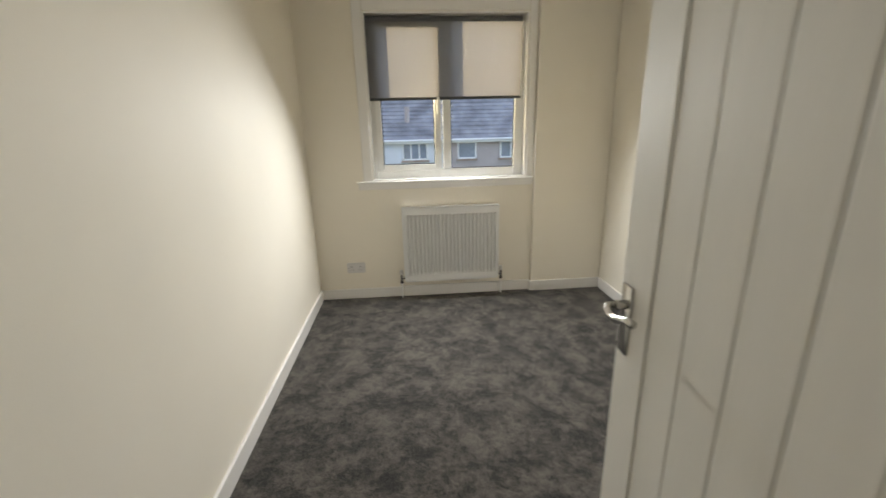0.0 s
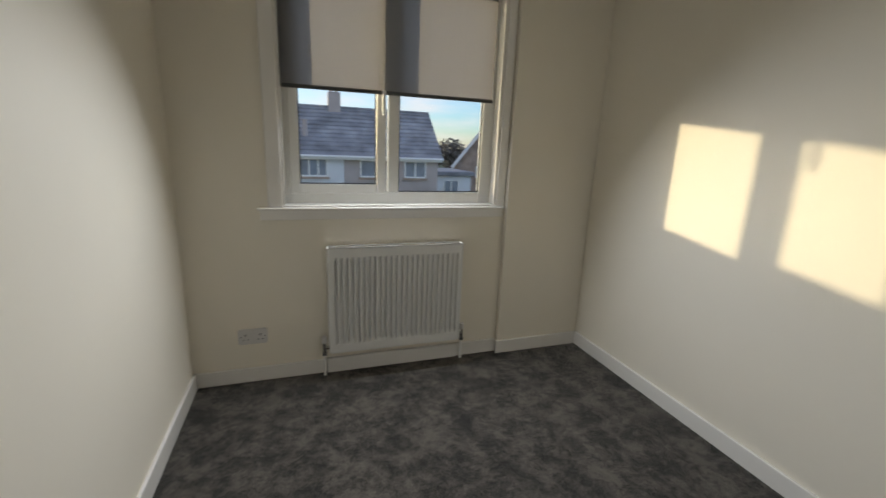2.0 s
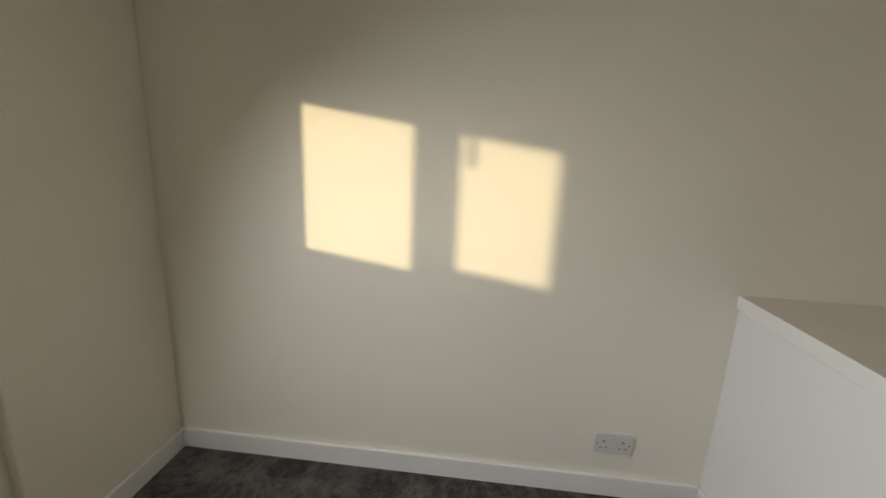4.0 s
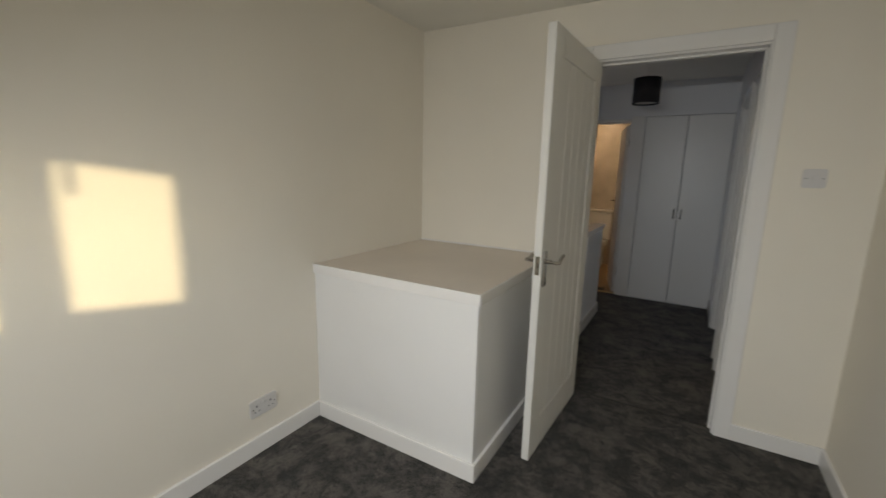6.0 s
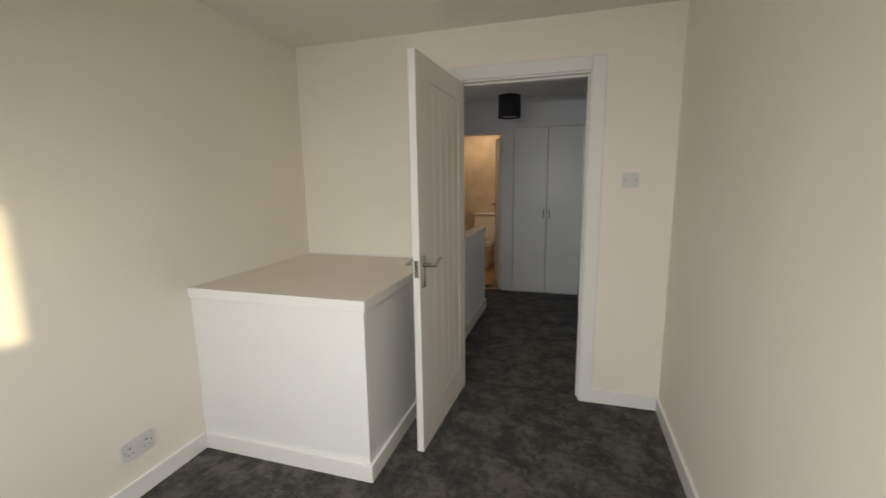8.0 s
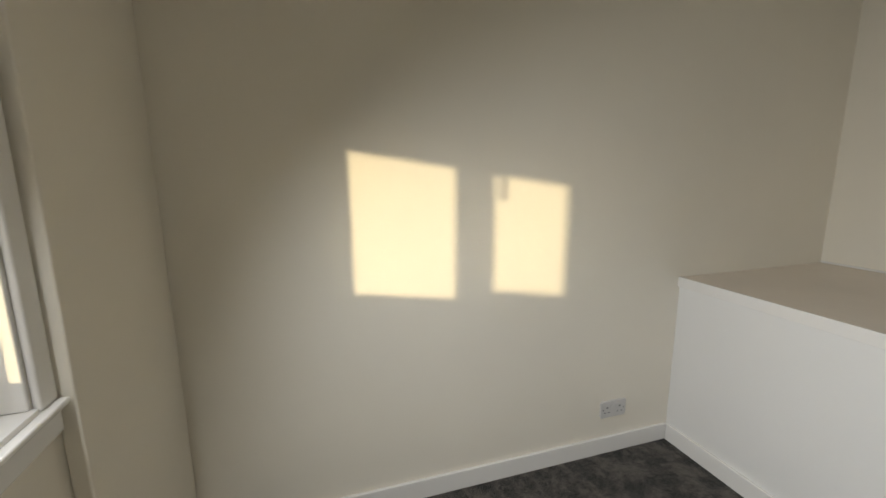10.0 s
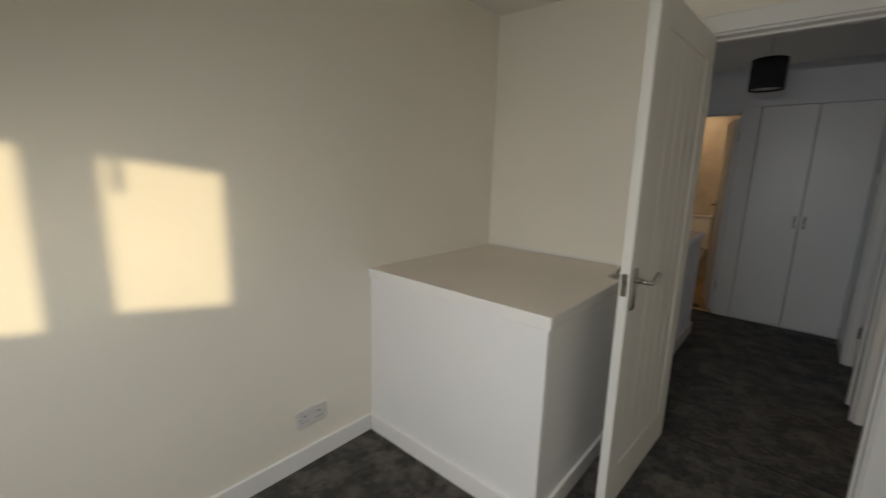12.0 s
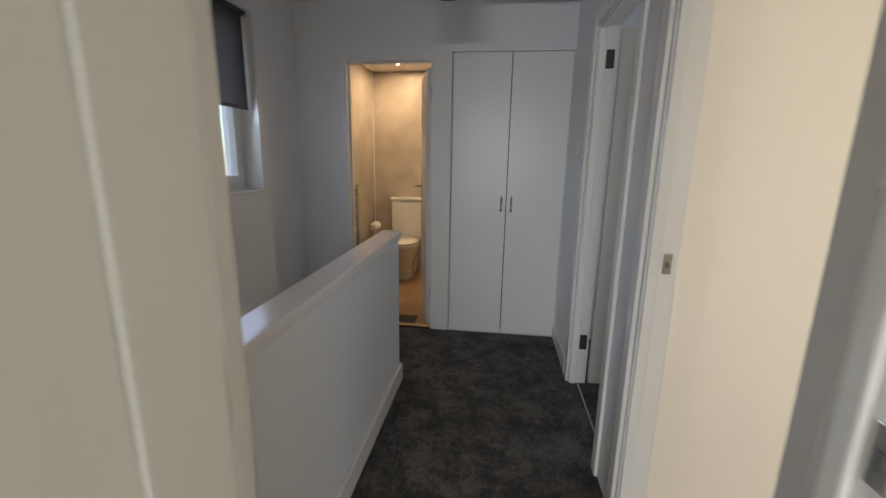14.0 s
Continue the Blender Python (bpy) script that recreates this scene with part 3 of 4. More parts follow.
# ---- boarded doors ----
def lever_handle(parent, x, side, z, toward):
    """A long back plate with a curved lever; side is the face it sits on (+1 or -1 in y)."""
    y = 0.0 if side > 0 else -0.036
    pl = part("handle_plate", boxed(x - 0.02, x + 0.02, *sorted((y, y + side * 0.008)), z - 0.115, z + 0.045, bevel=0.0038, segments=3), CHROME, parent, "chrome back plate", True)
    part("rose", tube(bmesh.new(), (x, y + side * 0.008, z), (x, y + side * 0.03, z), 0.0105, 18), CHROME, pl)
    pts = [(x, y + side * 0.022, z), (x, y + side * 0.045, z - 0.001), (x + toward * 0.012, y + side * 0.052, z - 0.004), (x + toward * 0.03, y + side * 0.053, z - 0.008), (x + toward * 0.055, y + side * 0.053, z - 0.006), (x + toward * 0.08, y + side * 0.053, z + 0.004), (x + toward * 0.105, y + side * 0.052, z + 0.012), (x + toward * 0.118, y + side * 0.05, z + 0.012)]
    part("lever", sweep(bmesh.new(), pts, 0.0085, 12), CHROME, pl, "curved chrome lever", True)


def boarded_door(name, label, width, height, at, hinge_z=(1.78, 1.0, 0.24)):
    """Hinge edge at x = 0, faces at y = 0 and y = -0.036: stiles, rails and grooved boards."""
    d = tagged(new(name), label, "door", kind="structure")
    d.matrix_basis = at
    st, sl, top, bot = 0.116, 0.116, 0.11, 0.2
    rec = 0.006
    for x0, x1 in ((0, st), (width - sl, width)):
        part("stile", boxed(x0, x1, -0.036, 0, 0.024, height, bevel=0.002), DOORPAINT, d)
    part("rail", boxed(st, width - sl, -0.0358, -0.0002, 0.024, bot, bevel=0.002), DOORPAINT, d)
    part("rail", boxed(st, width - sl, -0.0358, -0.0002, height - top, height, bevel=0.002), DOORPAINT, d)
    part("core", boxed(st, width - sl, -0.026, -0.010, bot, height - top), DOORPAINT, d)
    n = 5
    bw = (width - st - sl) / n
    for i in range(n):
        for y0, y1 in ((-0.0098, -rec + 0.002), (-0.036 + rec - 0.002, -0.0262)):
            part("board", boxed(st + i * bw + 0.0012, st + (i + 1) * bw - 0.0015, y0, y1, bot, height - top, bevel=0.0035), DOORPAINT, d)
    for side in (1, -1):
        lever_handle(d, width - 0.036, side, 1.005, -1)
    part("latch_plate", boxed(width - 0.0005, width + 0.0015, -0.029, -0.007, 0.945, 1.03, bevel=0.0005), CHROME, d, "steel latch plate")
    part("latch_bolt", boxed(width + 0.0015, width + 0.010, -0.023, -0.013, 0.98, 1.0, bevel=0.002), CHROME, d)
    for z in hinge_z:
        part("hinge", tube(bmesh.new(), (-0.006, -0.04, z - 0.045), (-0.006, -0.04, z + 0.045), 0.006, 10), CHROME, d, "steel hinge knuckle")
    return d


boarded_door("door_1", "white boarded door standing open beside the bulkhead", 0.764, 1.985, pose(1.196, 0.004, 0.0, 0, 0, 87.6))


# ---- landing ----
structure("half_wall", boxed(1.42, 1.50, -1.80, -0.101, -0.1, 0.885), LANDING_PAINT, "low white painted wall along the stairwell")
structure("half_wall_cap", boxed(1.405, 1.515, -1.815, -0.102, 0.886, 0.912, bevel=0.004), GLOSS, "white capping on the low stairwell wall")
structure("half_wall_bead", boxed(1.4085, 1.4195, -1.808, -0.102, 0.868, 0.8855, bevel=0.003), GLOSS, "white bead under the capping")
skirting(1.404, 1.4195, -1.80, -0.117)
skirting(1.404, 1.51, -1.8165, -1.8005)


def cupboard():
    c = thing("cupboard", "built-in white double-door cupboard on the landing", "cupboard", pose(0, 0, 0))
    y = LB
    x0, x1, xm, z1 = 0.419, 1.218, 0.8185, 2.012
    for a, b, hx in ((x0, xm - 0.003, xm - 0.035), (xm + 0.003, x1, xm + 0.035)):
        d = part("door", boxed(a, b, y - 0.022, y - 0.002, 0.006, z1, bevel=0.002), SATIN, c, "flush white painted door")
        bm = sweep(bmesh.new(), [(hx, y - 0.003, 1.045), (hx, y + 0.016, 1.043), (hx, y + 0.026, 1.03), (hx, y + 0.028, 0.99), (hx, y + 0.026, 0.955), (hx, y + 0.016, 0.942), (hx, y - 0.003, 0.94)], 0.007, 10)
        part("handle", bm, CHROME, d, "chrome bow handle", True)
    # A dark sheet gives the door gaps their shade.
    part("inside", boxed(x0, x1, y - 0.095, y - 0.06, 0.006, z1), HINGE, c, "dark sheet standing in for the shade behind the doors")


cupboard()
structure("floor_landing_end", boxed(1.421, SX, LB, -1.8175, -0.12, -0.003), CARPET, "dark grey carpet at the bathroom end of the landing")
structure("architrave_cupboard", boxed(1.226, 1.362, LB + 0.0005, LB + 0.012, 0, 2.02, bevel=0.003), GLOSS, "white trim between the cupboard and bathroom door")


def pendant():
    p = thing("pendant_light", "black drum shade pendant hanging from the landing ceiling", "ceiling light", pose(1.12, -1.44, HL))
    sh = part("shade", lathe(bmesh.new(), [(0.098, -0.385), (0.103, -0.385), (0.103, -0.185), (0.098, -0.185), (0.098, -0.385)], (0, 0, 0), 40), SHADEFABRIC, p, "black fabric drum shade", True)
    part("diffuser", lathe(bmesh.new(), [(0.0, -0.372), (0.097, -0.372), (0.097, -0.369), (0.0, -0.369)], (0, 0, 0), 40), PLASTIC, sh, "pale disc under the shade")
    part("cord", tube(bmesh.new(), (0, 0, -0.24), (0, 0, -0.02), 0.003, 8), PLASTIC, p, "white flex")
    part("ceiling_rose", lathe(bmesh.new(), [(0.0, -0.03), (0.012, -0.03), (0.036, -0.012), (0.038, -0.0005), (0.0, -0.0005)], (0, 0, 0), 28), PLASTIC, p, "white ceiling rose", True)
    part("lamp_holder", tube(bmesh.new(), (0, 0, -0.30), (0, 0, -0.22), 0.018, 16), PLASTIC, p)
    sp = bmesh.new()
    for k in range(3):
        a = 2 * math.pi * k / 3
        tube(sp, (0, 0, -0.22), (0.1 * math.cos(a), 0.1 * math.sin(a), -0.19), 0.0015, 6)
    part("shade_carrier", sp, CHROME, p)


pendant()


def landing_window():
    w = tagged(new("window_2"), "small white plastic window in the stairwell wall", kind="structure")
    y0, y1, z0, z1 = -2.07, -1.05, 1.09, 2.12
    xa, xb = SX + 0.12, SX + 0.18
    f = 0.06
    for a, b, c, d in ((y0, y0 + f, z0, z1), (y1 - f, y1, z0, z1), (y0 + f, y1 - f, z0, z0 + f), (y0 + f, y1 - f, z1 - f, z1), (-1.59, -1.53, z0 + f, z1 - f)):
        part("frame_member", boxed(xa, xb, a, b, c, d, bevel=0.005), UPVC, w)
    for a, b in ((y0 + f, -1.59), (-1.53, y1 - f)):
        for p, q, r, s in ((a, a + 0.04, z0 + f, z1 - f), (b - 0.04, b, z0 + f, z1 - f), (a + 0.04, b - 0.04, z0 + f, z0 + f + 0.04), (a + 0.04, b - 0.04, z1 - f - 0.04, z1 - f)):
            part("sash_member", boxed(xa - 0.012, xb - 0.02, p, q, r, s, bevel=0.004), UPVC, w)
        g = part("pane", boxed(xa + 0.02, xa + 0.026, a + 0.036, b - 0.036, z0 + f + 0.036, z1 - f - 0.036), GLASS, w)
        g.visible_shadow = False
    part("sill_board", boxed(SX - 0.015, xa - 0.0005, y0 + 0.001, y1 - 0.001, z0 + 0.0005, z0 + 0.014, bevel=0.003), GLOSS, w, "white painted sill board")
    part("reveal_board", boxed(SX + 0.001, xa - 0.0005, y0 + 0.0005, y0 + 0.012, z0 + 0.0145, z1 - 0.0005, bevel=0.002), GLOSS, w)


landing_window()
b2 = roller_blind(-0.48, 0.48, 0, 0, 0.55, "dark grey roller blind half lowered over the stairwell window", DARK_BLIND)
b2.matrix_basis = pose(SX + 0.055, -1.56, 1.59, 0, 0, 90)

# flush door of the far side room, standing open inside it
fd = tagged(new("door_2"), "white flush door standing open in the side room", "door", kind="structure")
part("leaf", boxed(LX - 0.115 - 0.7, LX - 0.115, CY0 - 0.004, CY0 + 0.031, 0.006, 1.96, bevel=0.002), DOORPAINT, fd)

# ---- bathroom ----
BX0, BX1, BYB, BH = 0.55, 2.31, -4.32, 2.225
structure("wall_bath_left", boxed(BX1 + 0.012, BX1 + 0.1, BYB - 0.1, LB - 0.10, -0.12, BH), LANDING_PAINT, "plain wall behind the bathroom panels")
structure("wall_bath_back", boxed(BX0 - 0.1, BX1 + 0.0119, BYB - 0.1, BYB - 0.012, -0.12, BH), LANDING_PAINT, "plain wall behind the bathroom panels")
structure("wall_bath_right", boxed(BX0 - 0.1, BX0, BYB - 0.011, LB - 0.10, -0.12, BH), PANELMARBLE, "plain beige bathroom side wall")
structure("ceiling_bath", boxed(BX0 - 0.1, BX1 + 0.1, BYB - 0.1, LB - 0.10, BH, BH + 0.08), GLOSS, "glossy white panelled bathroom ceiling")
bf = structure("floor_bath", boxed(BX0, BX1 + 0.01, BYB - 0.01, LB - 0.045, -0.12, -0.012), HINGE, "wood-effect laminate floor of the bathroom")
bpw = structure("wall_panels_bath", boxed(BX1 + 0.0005, BX1 + 0.0115, BYB, BYB + 0.002, 0, BH - 0.001), CHROME, "beige stone-effect wet wall panels")
for y0, y1 in ((BYB + 0.003, -3.36), (-3.358, LB - 0.101)):
    part("panel", boxed(BX1, BX1 + 0.0113, y0, y1, -0.01, BH - 0.0015, bevel=0.0015), PANELMARBLE, bpw)
for x0, x1 in ((1.30, BX1 - 0.0005), (BX0 + 0.001, 1.298)):
    part("panel", boxed(x0, x1, BYB - 0.011, BYB, -0.01, BH - 0.0015, bevel=0.0015), PANELMARBLE, bpw)
part("corner_trim", boxed(BX1 - 0.009, BX1 - 0.0006, BYB + 0.0005, BYB + 0.009, 0, BH - 0.002, bevel=0.002), UPVC, bpw, "white corner trim")
plank = boxed(-0.094, 0.094, -0.6, 0.6, -0.0115, 0, bevel=0.001, segments=1)
pm = bpy.data.meshes.new("plank")
plank.to_mesh(pm)
plank.free()
pm.materials.append(LAMINATE)
for i in range(8):
    x = BX0 + 0.1 + i * 0.19
    for j in range(3):
        y = -4.2 + j * 1.202 - (i % 3) * 0.4 + 0.35
        if y - 0.6 < LB - 0.1 and -4.95 < y < -2.3 and x < 2.2:
            y0, y1 = max(y - 0.6, BYB + 0.002), min(y + 0.6, LB - 0.062)
            piece("plank", pm, bf, Matrix.LocRotScale((x, (y0 + y1) / 2, 0), None, (1, (y1 - y0) / 1.2, 1)))


def toilet():
    t = thing("toilet", "white close-coupled ceramic toilet against the back wall", "toilet", pose(1.89, BYB, 0))
    part("cistern", boxed(-0.18, 0.18, 0.006, 0.17, 0.40, 0.83, bevel=0.025, segments=3), CERAMIC, t, smooth=True)
    part("cistern_lid", boxed(-0.188, 0.188, 0.003, 0.18, 0.832, 0.868, bevel=0.01, segments=3), CERAMIC, t, smooth=True)
    part("flush_button", tube(bmesh.new(), (0, 0.09, 0.866), (0, 0.09, 0.875), 0.022, 20), CHROME, t)
    bm = bmesh.new()
    rings = []
    for z, rx, ry, cy in ((0.0, 0.105, 0.19, 0.30), (0.05, 0.10, 0.18, 0.30), (0.18, 0.115, 0.20, 0.32), (0.30, 0.16, 0.24, 0.36), (0.37, 0.18, 0.265, 0.385), (0.395, 0.182, 0.268, 0.387)):
        rings.append([bm.verts.new((rx * math.copysign(abs(math.cos(a)) ** 0.8, math.cos(a)), cy + ry * math.copysign(abs(math.sin(a)) ** 0.8, math.sin(a)), z)) for a in [2 * math.pi * k / 36 for k in range(36)]])
    for a, b in zip(rings, rings[1:]):
        for k in range(36):
            bm.faces.new((a[k], a[(k + 1) % 36], b[(k + 1) % 36], b[k]))
    bm.faces.new(rings[-1])
    part("bowl", bm, CERAMIC, t, smooth=True)
    part("pan_back", boxed(-0.10, 0.10, 0.004, 0.2, 0.0, 0.395, bevel=0.02, segments=3), CERAMIC, t, smooth=True)
    for nm, z0, z1, k in (("seat", 0.397, 0.415, 1.0), ("seat_lid", 0.417, 0.437, 0.99)):
        bm = bmesh.new()
        rs = []
        for z, q in ((z0, 0.97), (z0 + 0.004, 1.0), (z1 - 0.006, 1.0), (z1, 0.95)):
            rs.append([bm.verts.new((0.186 * k * q * math.copysign(abs(math.cos(a)) ** 0.75, math.cos(a)), 0.40 + 0.262 * k * q * math.copysign(abs(math.sin(a)) ** 0.75, math.sin(a)) * (1 if math.sin(a) > 0 else 0.82), z)) for a in [2 * math.pi * j / 36 for j in range(36)]])
        for a, b in zip(rs, rs[1:]):
            for j in range(36):
                bm.faces.new((a[j], a[(j + 1) % 36], b[(j + 1) % 36], b[j]))
        bm.faces.new(rs[-1])
        bm.faces.new(rs[0][::-1])
        part(nm, bm, CERAMIC, t, smooth=True)


toilet()


def towel_rail():
    r = thing("towel_radiator", "white ladder towel radiator on the panelled wall", "radiator", pose(BX1, -3.35, 0.42))
    for y in (-0.2, 0.2):
        part("upright", tube(bmesh.new(), (-0.05, y, 0), (-0.05, y, 0.62), 0.013, 14), CHROME, r)
        for z in (0.06, 0.56):
            part("bracket", tube(bmesh.new(), (-0.05, y, z), (-0.0005, y, z), 0.008, 10), CHROME, r)
    for z in (0.03, 0.07, 0.11, 0.15, 0.23, 0.27, 0.31, 0.39, 0.43, 0.47, 0.53, 0.57):
        part("rung", tube(bmesh.new(), (-0.055, -0.2, z), (-0.055, 0.2, z), 0.009, 10), CHROME, r)


towel_rail()
mc = thing("mirror_cabinet", "slim white mirror cabinet on the bathroom wall", "cabinet", pose(BX1, -3.05, 1.14))
part("body", boxed(-0.1, -0.0005, -0.17, 0.17, 0, 0.48, bevel=0.003), UPVC, mc)
part("door", boxed(-0.116, -0.101, -0.172, 0.172, -0.002, 0.482, bevel=0.002), CHROME, mc, "mirrored door")
rh = thing("toilet_roll_holder", "white toilet roll on a wall holder", "roll holder", pose(BX1, -4.1, 0.55))
part("arm", sweep(bmesh.new(), [(-0.0005, 0.075, 0), (-0.06, 0.075, 0), (-0.07, 0.07, 0), (-0.07, 0.0, 0), (-0.07, -0.06, 0)], 0.006, 10), CHROME, rh)
part("paper_roll", tube(bmesh.new(), (-0.07, -0.05, -0.01), (-0.07, 0.05, -0.01), 0.052, 28), PAPER, rh, "white paper roll", True)

bd = tagged(new("door_3"), "white bathroom door standing open inwards", "door", kind="structure")
bd.matrix_basis = pose(1.376, LB - 0.075, 0.0, 0, 0, -75.7)
part("leaf", boxed(0, 0.575, 0, 0.036, 0.012, 1.93, bevel=0.002), DOORPAINT, bd)
hp = part("handle_plate", boxed(0.5, 0.545, 0.036, 0.043, 0.96, 1.12, bevel=0.003), CHROME, bd, "chrome back plate")
part("lever", sweep(bmesh.new(), [(0.522, 0.04, 1.07), (0.522, 0.085, 1.07), (0.51, 0.09, 1.07), (0.42, 0.09, 1.075)], 0.008, 10), CHROME, hp, "chrome lever", True)

for x, y in ((1.93, -3.93), (1.45, -3.3)):
    dl = thing("downlight", "small recessed chrome downlight in the bathroom ceiling", "downlight", pose(x, y, BH), group="bathroom downlights")
    part("bezel", lathe(bmesh.new(), [(0.026, -0.0005), (0.028, -0.006), (0.042, -0.004), (0.043, -0.0005)], (0, 0, 0), 28), CHROME, dl, smooth=True)
    part("led", tube(bmesh.new(), (0, 0, -0.004), (0, 0, -0.001), 0.0255, 24), LED, dl, "glowing warm lamp face")
    lamp = new("bathroom_lamp", bpy.data.lights.new("bathroom_lamp", "AREA"))
    lamp.data.shape, lamp.data.size = "DISK", 0.05
    lamp.data.energy, lamp.data.color = BATH_W, (1.0, 0.76, 0.5)
    lamp.matrix_world = pose(x, y, BH - 0.012)

# ---- outside ----
G = -4.3
structure("ground", boxed(-600, 600, 4.5, 900, G - 0.2, G), GRASS, "grassy ground across the road reaching the distance")


def far_window(parent, x0, x1, y, z0, z1, lights):
    w = part("window", boxed(x0, x1, y - 0.02, y + 0.05, z0, z1), OUTGLASS, parent, "white framed window, sky reflection put into its glass colour")
    f = 0.07
    for a, b, c, d in ((x0 - 0.02, x0 + f, z0, z1), (x1 - f, x1 + 0.02, z0, z1), (x0, x1, z0 - 0.02, z0 + f), (x0, x1, z1 - f, z1 + 0.02)):
        part("frame", boxed(a, b, y - 0.06, y - 0.0, c, d), UPVC, w)
    for k in range(1, lights):
        x = x0 + (x1 - x0) * k / lights
        part("glazing_bar", boxed(x - 0.04, x + 0.04, y - 0.055, y, z0, z1), UPVC, w)
    part("sill", boxed(x0 - 0.1, x1 + 0.1, y - 0.12, y, z0 - 0.14, z0 - 0.02), BRICK, w, "reddish sill")
    return w


def tiled_roof(parent, x0, x1, ya, za, yb, zb, rows):
    """Courses of tiles, each lapping the one below, on the slope from (ya, za) up to (yb, zb)."""
    for r in range(rows):
        u0, u1 = r / rows, (r + 1.15) / rows
        p0, p1 = (ya + (yb - ya) * u0, za + (zb - za) * u0), (ya + (yb - ya) * min(u1, 1), za + (zb - za) * min(u1, 1))
        bm = bmesh.new()
        lift = 0.1
        vs = [bm.verts.new(v) for v in ((x0, p0[0], p0[1]), (x1, p0[0], p0[1]), (x1, p1[0], p1[1]), (x0, p1[0], p1[1]), (x0, p0[0], p0[1] + lift), (x1, p0[0], p0[1] + lift), (x1, p1[0], p1[1] + 0.01), (x0, p1[0], p1[1] + 0.01))]
        for q in ((0, 1, 5, 4), (4, 5, 6, 7), (1, 2, 6, 5), (3, 0, 4, 7), (0, 3, 2, 1), (2, 3, 7, 6)):
            bm.faces.new([vs[k] for k in q])
        part("tile_course", bm, SLATE, parent)


def house():
    h = thing("house", "semi-detached house, white and pinkish render, grey tiled roof", "house", pose(0, 0, G))
    e, rg = 0.68 - G, 3.45 - G
    y0, y1, x0, xm, x1 = 25.0, 31.0, -7.5, 2.85, 8.35
    part("wall", boxed(x0, xm, y0, y1, 0, e), RENDER_WHITE, h, "white rendered wall")
    part("wall", boxed(xm + 0.01, x1, y0, y1, 0, e), RENDER_PINK, h, "pinkish roughcast wall")
    g = bmesh.new()
    vs = [g.verts.new(v) for v in ((x1 - 0.2, y0, e), (x1 - 0.2, y1, e), (x1 - 0.2, (y0 + y1) / 2, rg - 0.1), (x0, y0, e), (x0, y1, e), (x0, (y0 + y1) / 2, rg - 0.1))]
    for q in ((0, 1, 2), (3, 5, 4), (0, 2, 5, 3), (1, 4, 5, 2)):
        g.faces.new([vs[k] for k in q])
    part("gable", g, RENDER_PINK, h)
    roof = part("roof", boxed(x0 - 0.2, x1 + 0.2, (y0 + y1) / 2 - 0.12, (y0 + y1) / 2 + 0.12, rg - 0.05, rg + 0.1, bevel=0.04), SLATE, h, "grey tiled roof with ridge")
    tiled_roof(roof, x0 - 0.2, x1 + 0.2, y0 - 0.35, e + 0.0, (y0 + y1) / 2, rg, 12)
    part("gutter", tube(bmesh.new(), (x0, y0 - 0.42, e - 0.02), (x1 + 0.2, y0 - 0.42, e - 0.02), 0.07, 10), UPVC, h, "white gutter")
    part("fascia", boxed(x0, x1 + 0.2, y0 - 0.36, y0 - 0.3, e - 0.18, e), UPVC, h)
    for x, top in ((2.6, 0.85), (-6.6, 0.8)):
        c = part("chimney", boxed(x - 0.35, x + 0.35, y0 + 2.6, y0 + 3.4, rg - 0.8, rg + top), RENDER_PINK, h, "rendered chimney stack")
        for k in (-0.15, 0.15):
            part("chimney_pot", tube(bmesh.new(), (x + k, y0 + 3, rg + top), (x + k, y0 + 3, rg + top + 0.3), 0.1, 12, 0.08), BRICK, c)
    part("roof_vent", tube(bmesh.new(), (0.85, y0 + 0.9, e + 1.0), (0.85, y0 + 0.9, e + 1.9), 0.16, 10), RENDER_PINK, h, "dark flue")
    for a, b, n in ((-6.8, -5.4, 3), (-3.2, -1.6, 3), (0.5, 1.95, 3), (3.75, 4.85, 1), (6.3, 7.6, 2)):
        far_window(h, a, b, y0, e - 1.12, e - 0.16, n)
        far_window(h, a, b, y0, e - 3.8, e - 2.5, n)


house()


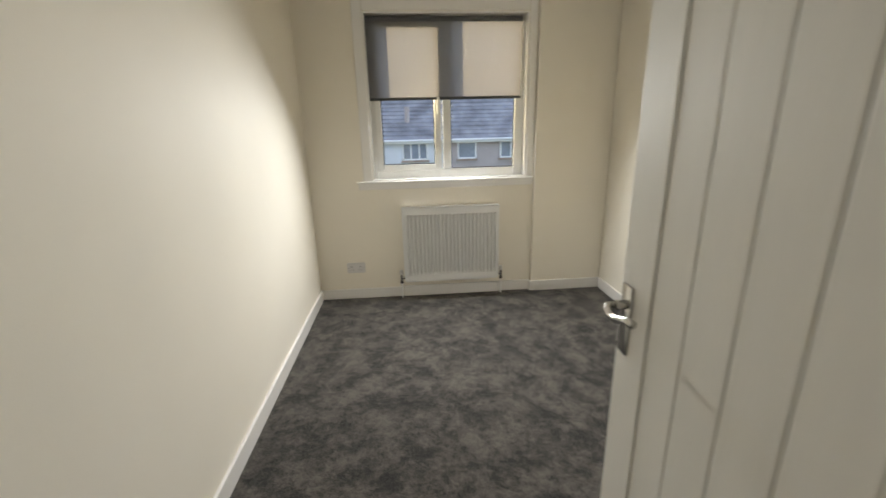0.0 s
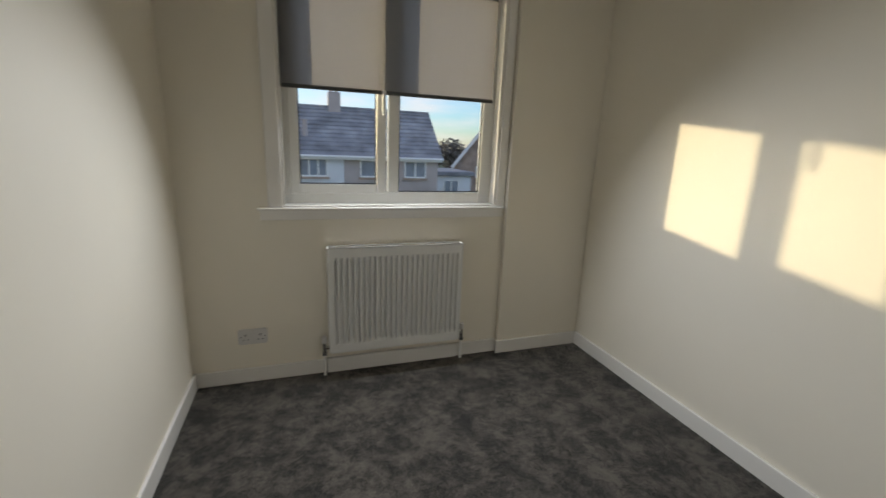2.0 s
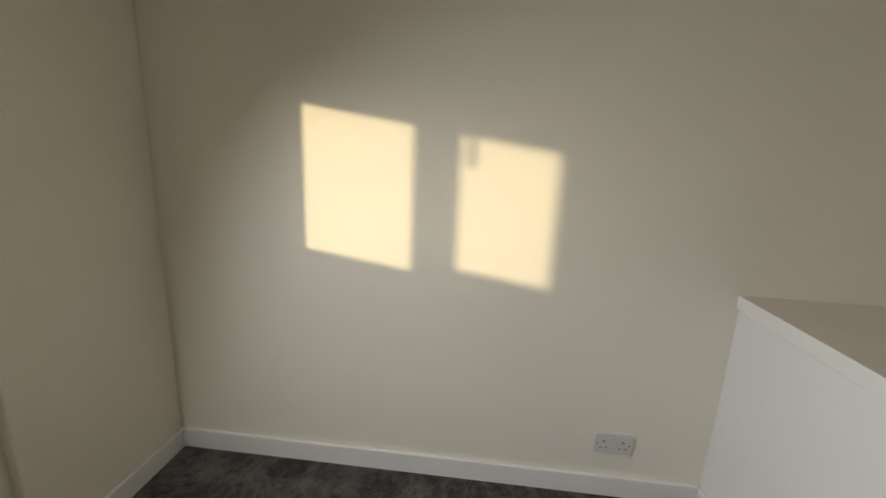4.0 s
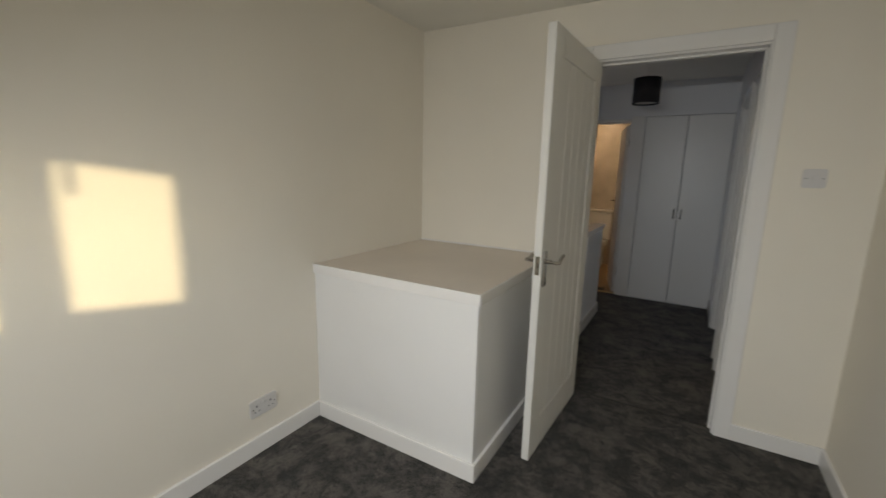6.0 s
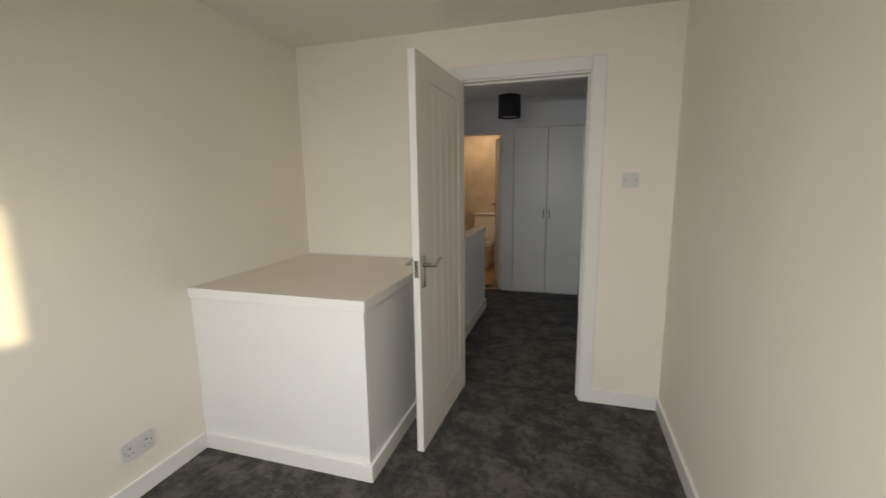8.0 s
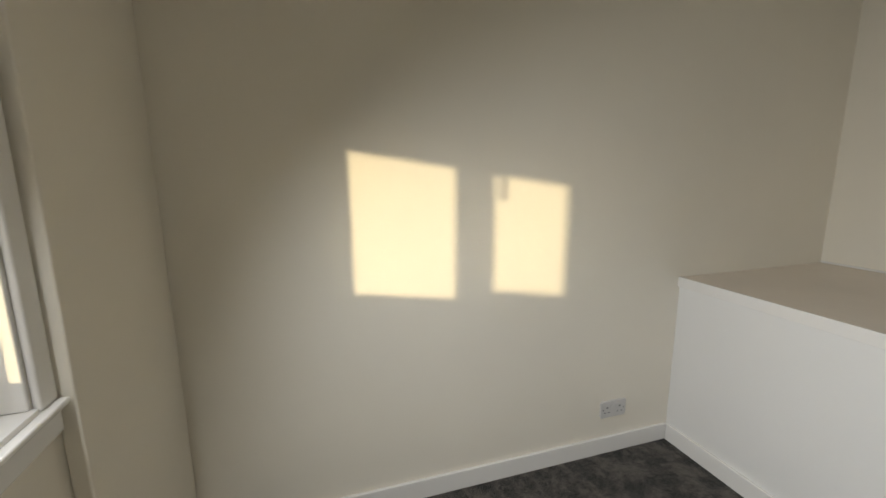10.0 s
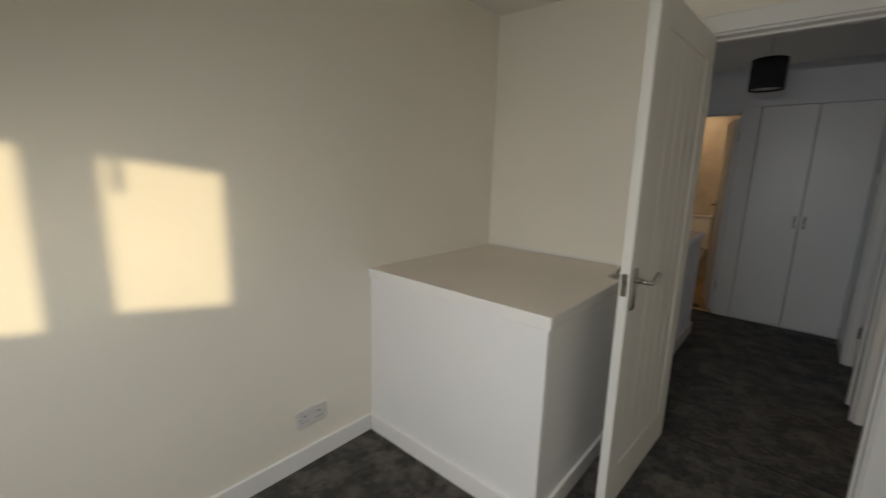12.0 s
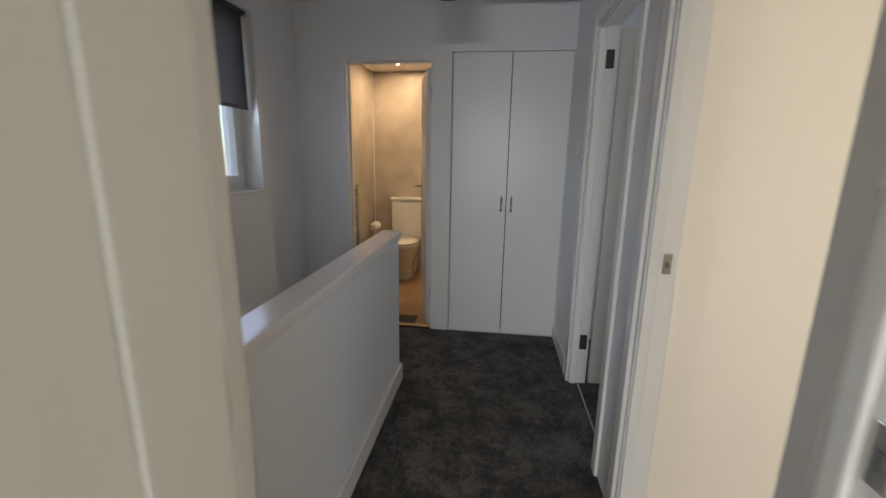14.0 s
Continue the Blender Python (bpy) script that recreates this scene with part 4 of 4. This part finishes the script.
def gable_house():
    h = thing("gable_house", "brown brick house with a white-edged gable", "house", pose(15.75, 35, G, 0, 0, -27) @ Matrix.Translation((-15.75, -35, 0)))
    y0, y1, x0, x1 = 35.0, 43.0, 13.3, 18.2
    e, ap = 0.0 - G, 3.2 - G
    xm = (x0 + x1) / 2
    part("wall", boxed(x0, x1, y0, y1, 0, e), BRICK, h, "brown brick wall")
    g = bmesh.new()
    vs = [g.verts.new(v) for v in ((x0, y0, e), (x1, y0, e), (xm, y0, ap), (x0, y1, e), (x1, y1, e), (xm, y1, ap))]
    for q in ((0, 1, 2), (4, 3, 5), (0, 2, 5, 3), (1, 4, 5, 2)):
        g.faces.new([vs[k] for k in q])
    part("gable", g, BRICK, h)
    for s, xe in ((-1, x0), (1, x1)):
        bm = bmesh.new()
        box(bm, -0.12, 0.12, y0 - 0.3, y1 + 0.3, 0, 1)
        ln = math.hypot(xm - xe, ap - e) + 0.5
        me = Matrix.Translation((xm, 0, ap + 0.1)) @ Matrix.Rotation(math.atan2(xe - xm, e - ap), 4, "Y") @ Matrix.Diagonal((1, 1, ln, 1))
        bmesh.ops.transform(bm, matrix=me, verts=bm.verts)
        roof = part("roof", bm, SLATE, h, "grey tiled roof slope")
        bb = bmesh.new()
        box(bb, -0.16, 0.10, y0 - 0.36, y0 - 0.302, 0, 1)
        bmesh.ops.transform(bb, matrix=me, verts=bb.verts)
        part("bargeboard", bb, UPVC, roof, "white bargeboard")
    far_window(h, xm - 0.6, xm + 0.3, y0, e - 1.1, e - 0.1, 2)


gable_house()
an = thing("annex", "low white house wing with a dark roof, beyond the semi", "house", pose(0, 0, G))
part("wall", boxed(10.2, 13.0, 31, 36, 0, 3.6), RENDER_WHITE, an)
part("roof", boxed(10.0, 13.2, 30.7, 36.3, 3.6, 3.95, bevel=0.08), SLATE, an)
far_window(an, 10.8, 12.0, 31, 2.3, 3.3, 2)


def tree(x, y, h, seed):
    rnd = random.Random(seed)
    t = thing("tree", "bare brownish tree behind the houses", "tree", pose(x, y, G), group="trees behind the houses")
    bm = tube(bmesh.new(), (0, 0, 0), (0, 0, h * 0.55), 0.3, 10, 0.16)
    for k in range(9):
        a, z = rnd.uniform(0, 6.28), h * rnd.uniform(0.35, 0.55)
        q = Vector((math.cos(a) * h * 0.28, math.sin(a) * h * 0.28, z + h * rnd.uniform(0.15, 0.4)))
        tube(bm, (0, 0, z), q, 0.1, 7, 0.03)
    part("trunk", bm, BARK, t)
    verts, faces = [], []
    for k in range(1500):
        u = Vector((rnd.gauss(0, 1), rnd.gauss(0, 1), rnd.gauss(0, 0.8))).normalized() * rnd.random() ** 0.4
        c = Vector((u.x * h * 0.36, u.y * h * 0.36, h * 0.68 + u.z * h * 0.33))
        s = rnd.uniform(0.12, 0.32)
        d, e = Vector((rnd.gauss(0, 1), rnd.gauss(0, 1), rnd.gauss(0, 1))).normalized() * s, Vector((rnd.gauss(0, 1), rnd.gauss(0, 1), rnd.gauss(0, 1))).normalized() * s
        i = len(verts)
        verts += [c - d, c + e, c + d, c - e * 0.6]
        faces.append((i, i + 1, i + 2, i + 3))
    me = bpy.data.meshes.new("crown")
    me.from_pydata(verts, [], faces)
    me.materials.append(LEAF)
    cr = new("crown", me)
    cr.parent = t


for i, (x, y, h) in enumerate(((18, 60, 6.6), (23, 64, 7.2), (28, 62, 6.6), (14, 66, 6.2), (33, 70, 7.4))):
    tree(x, y, h, i)
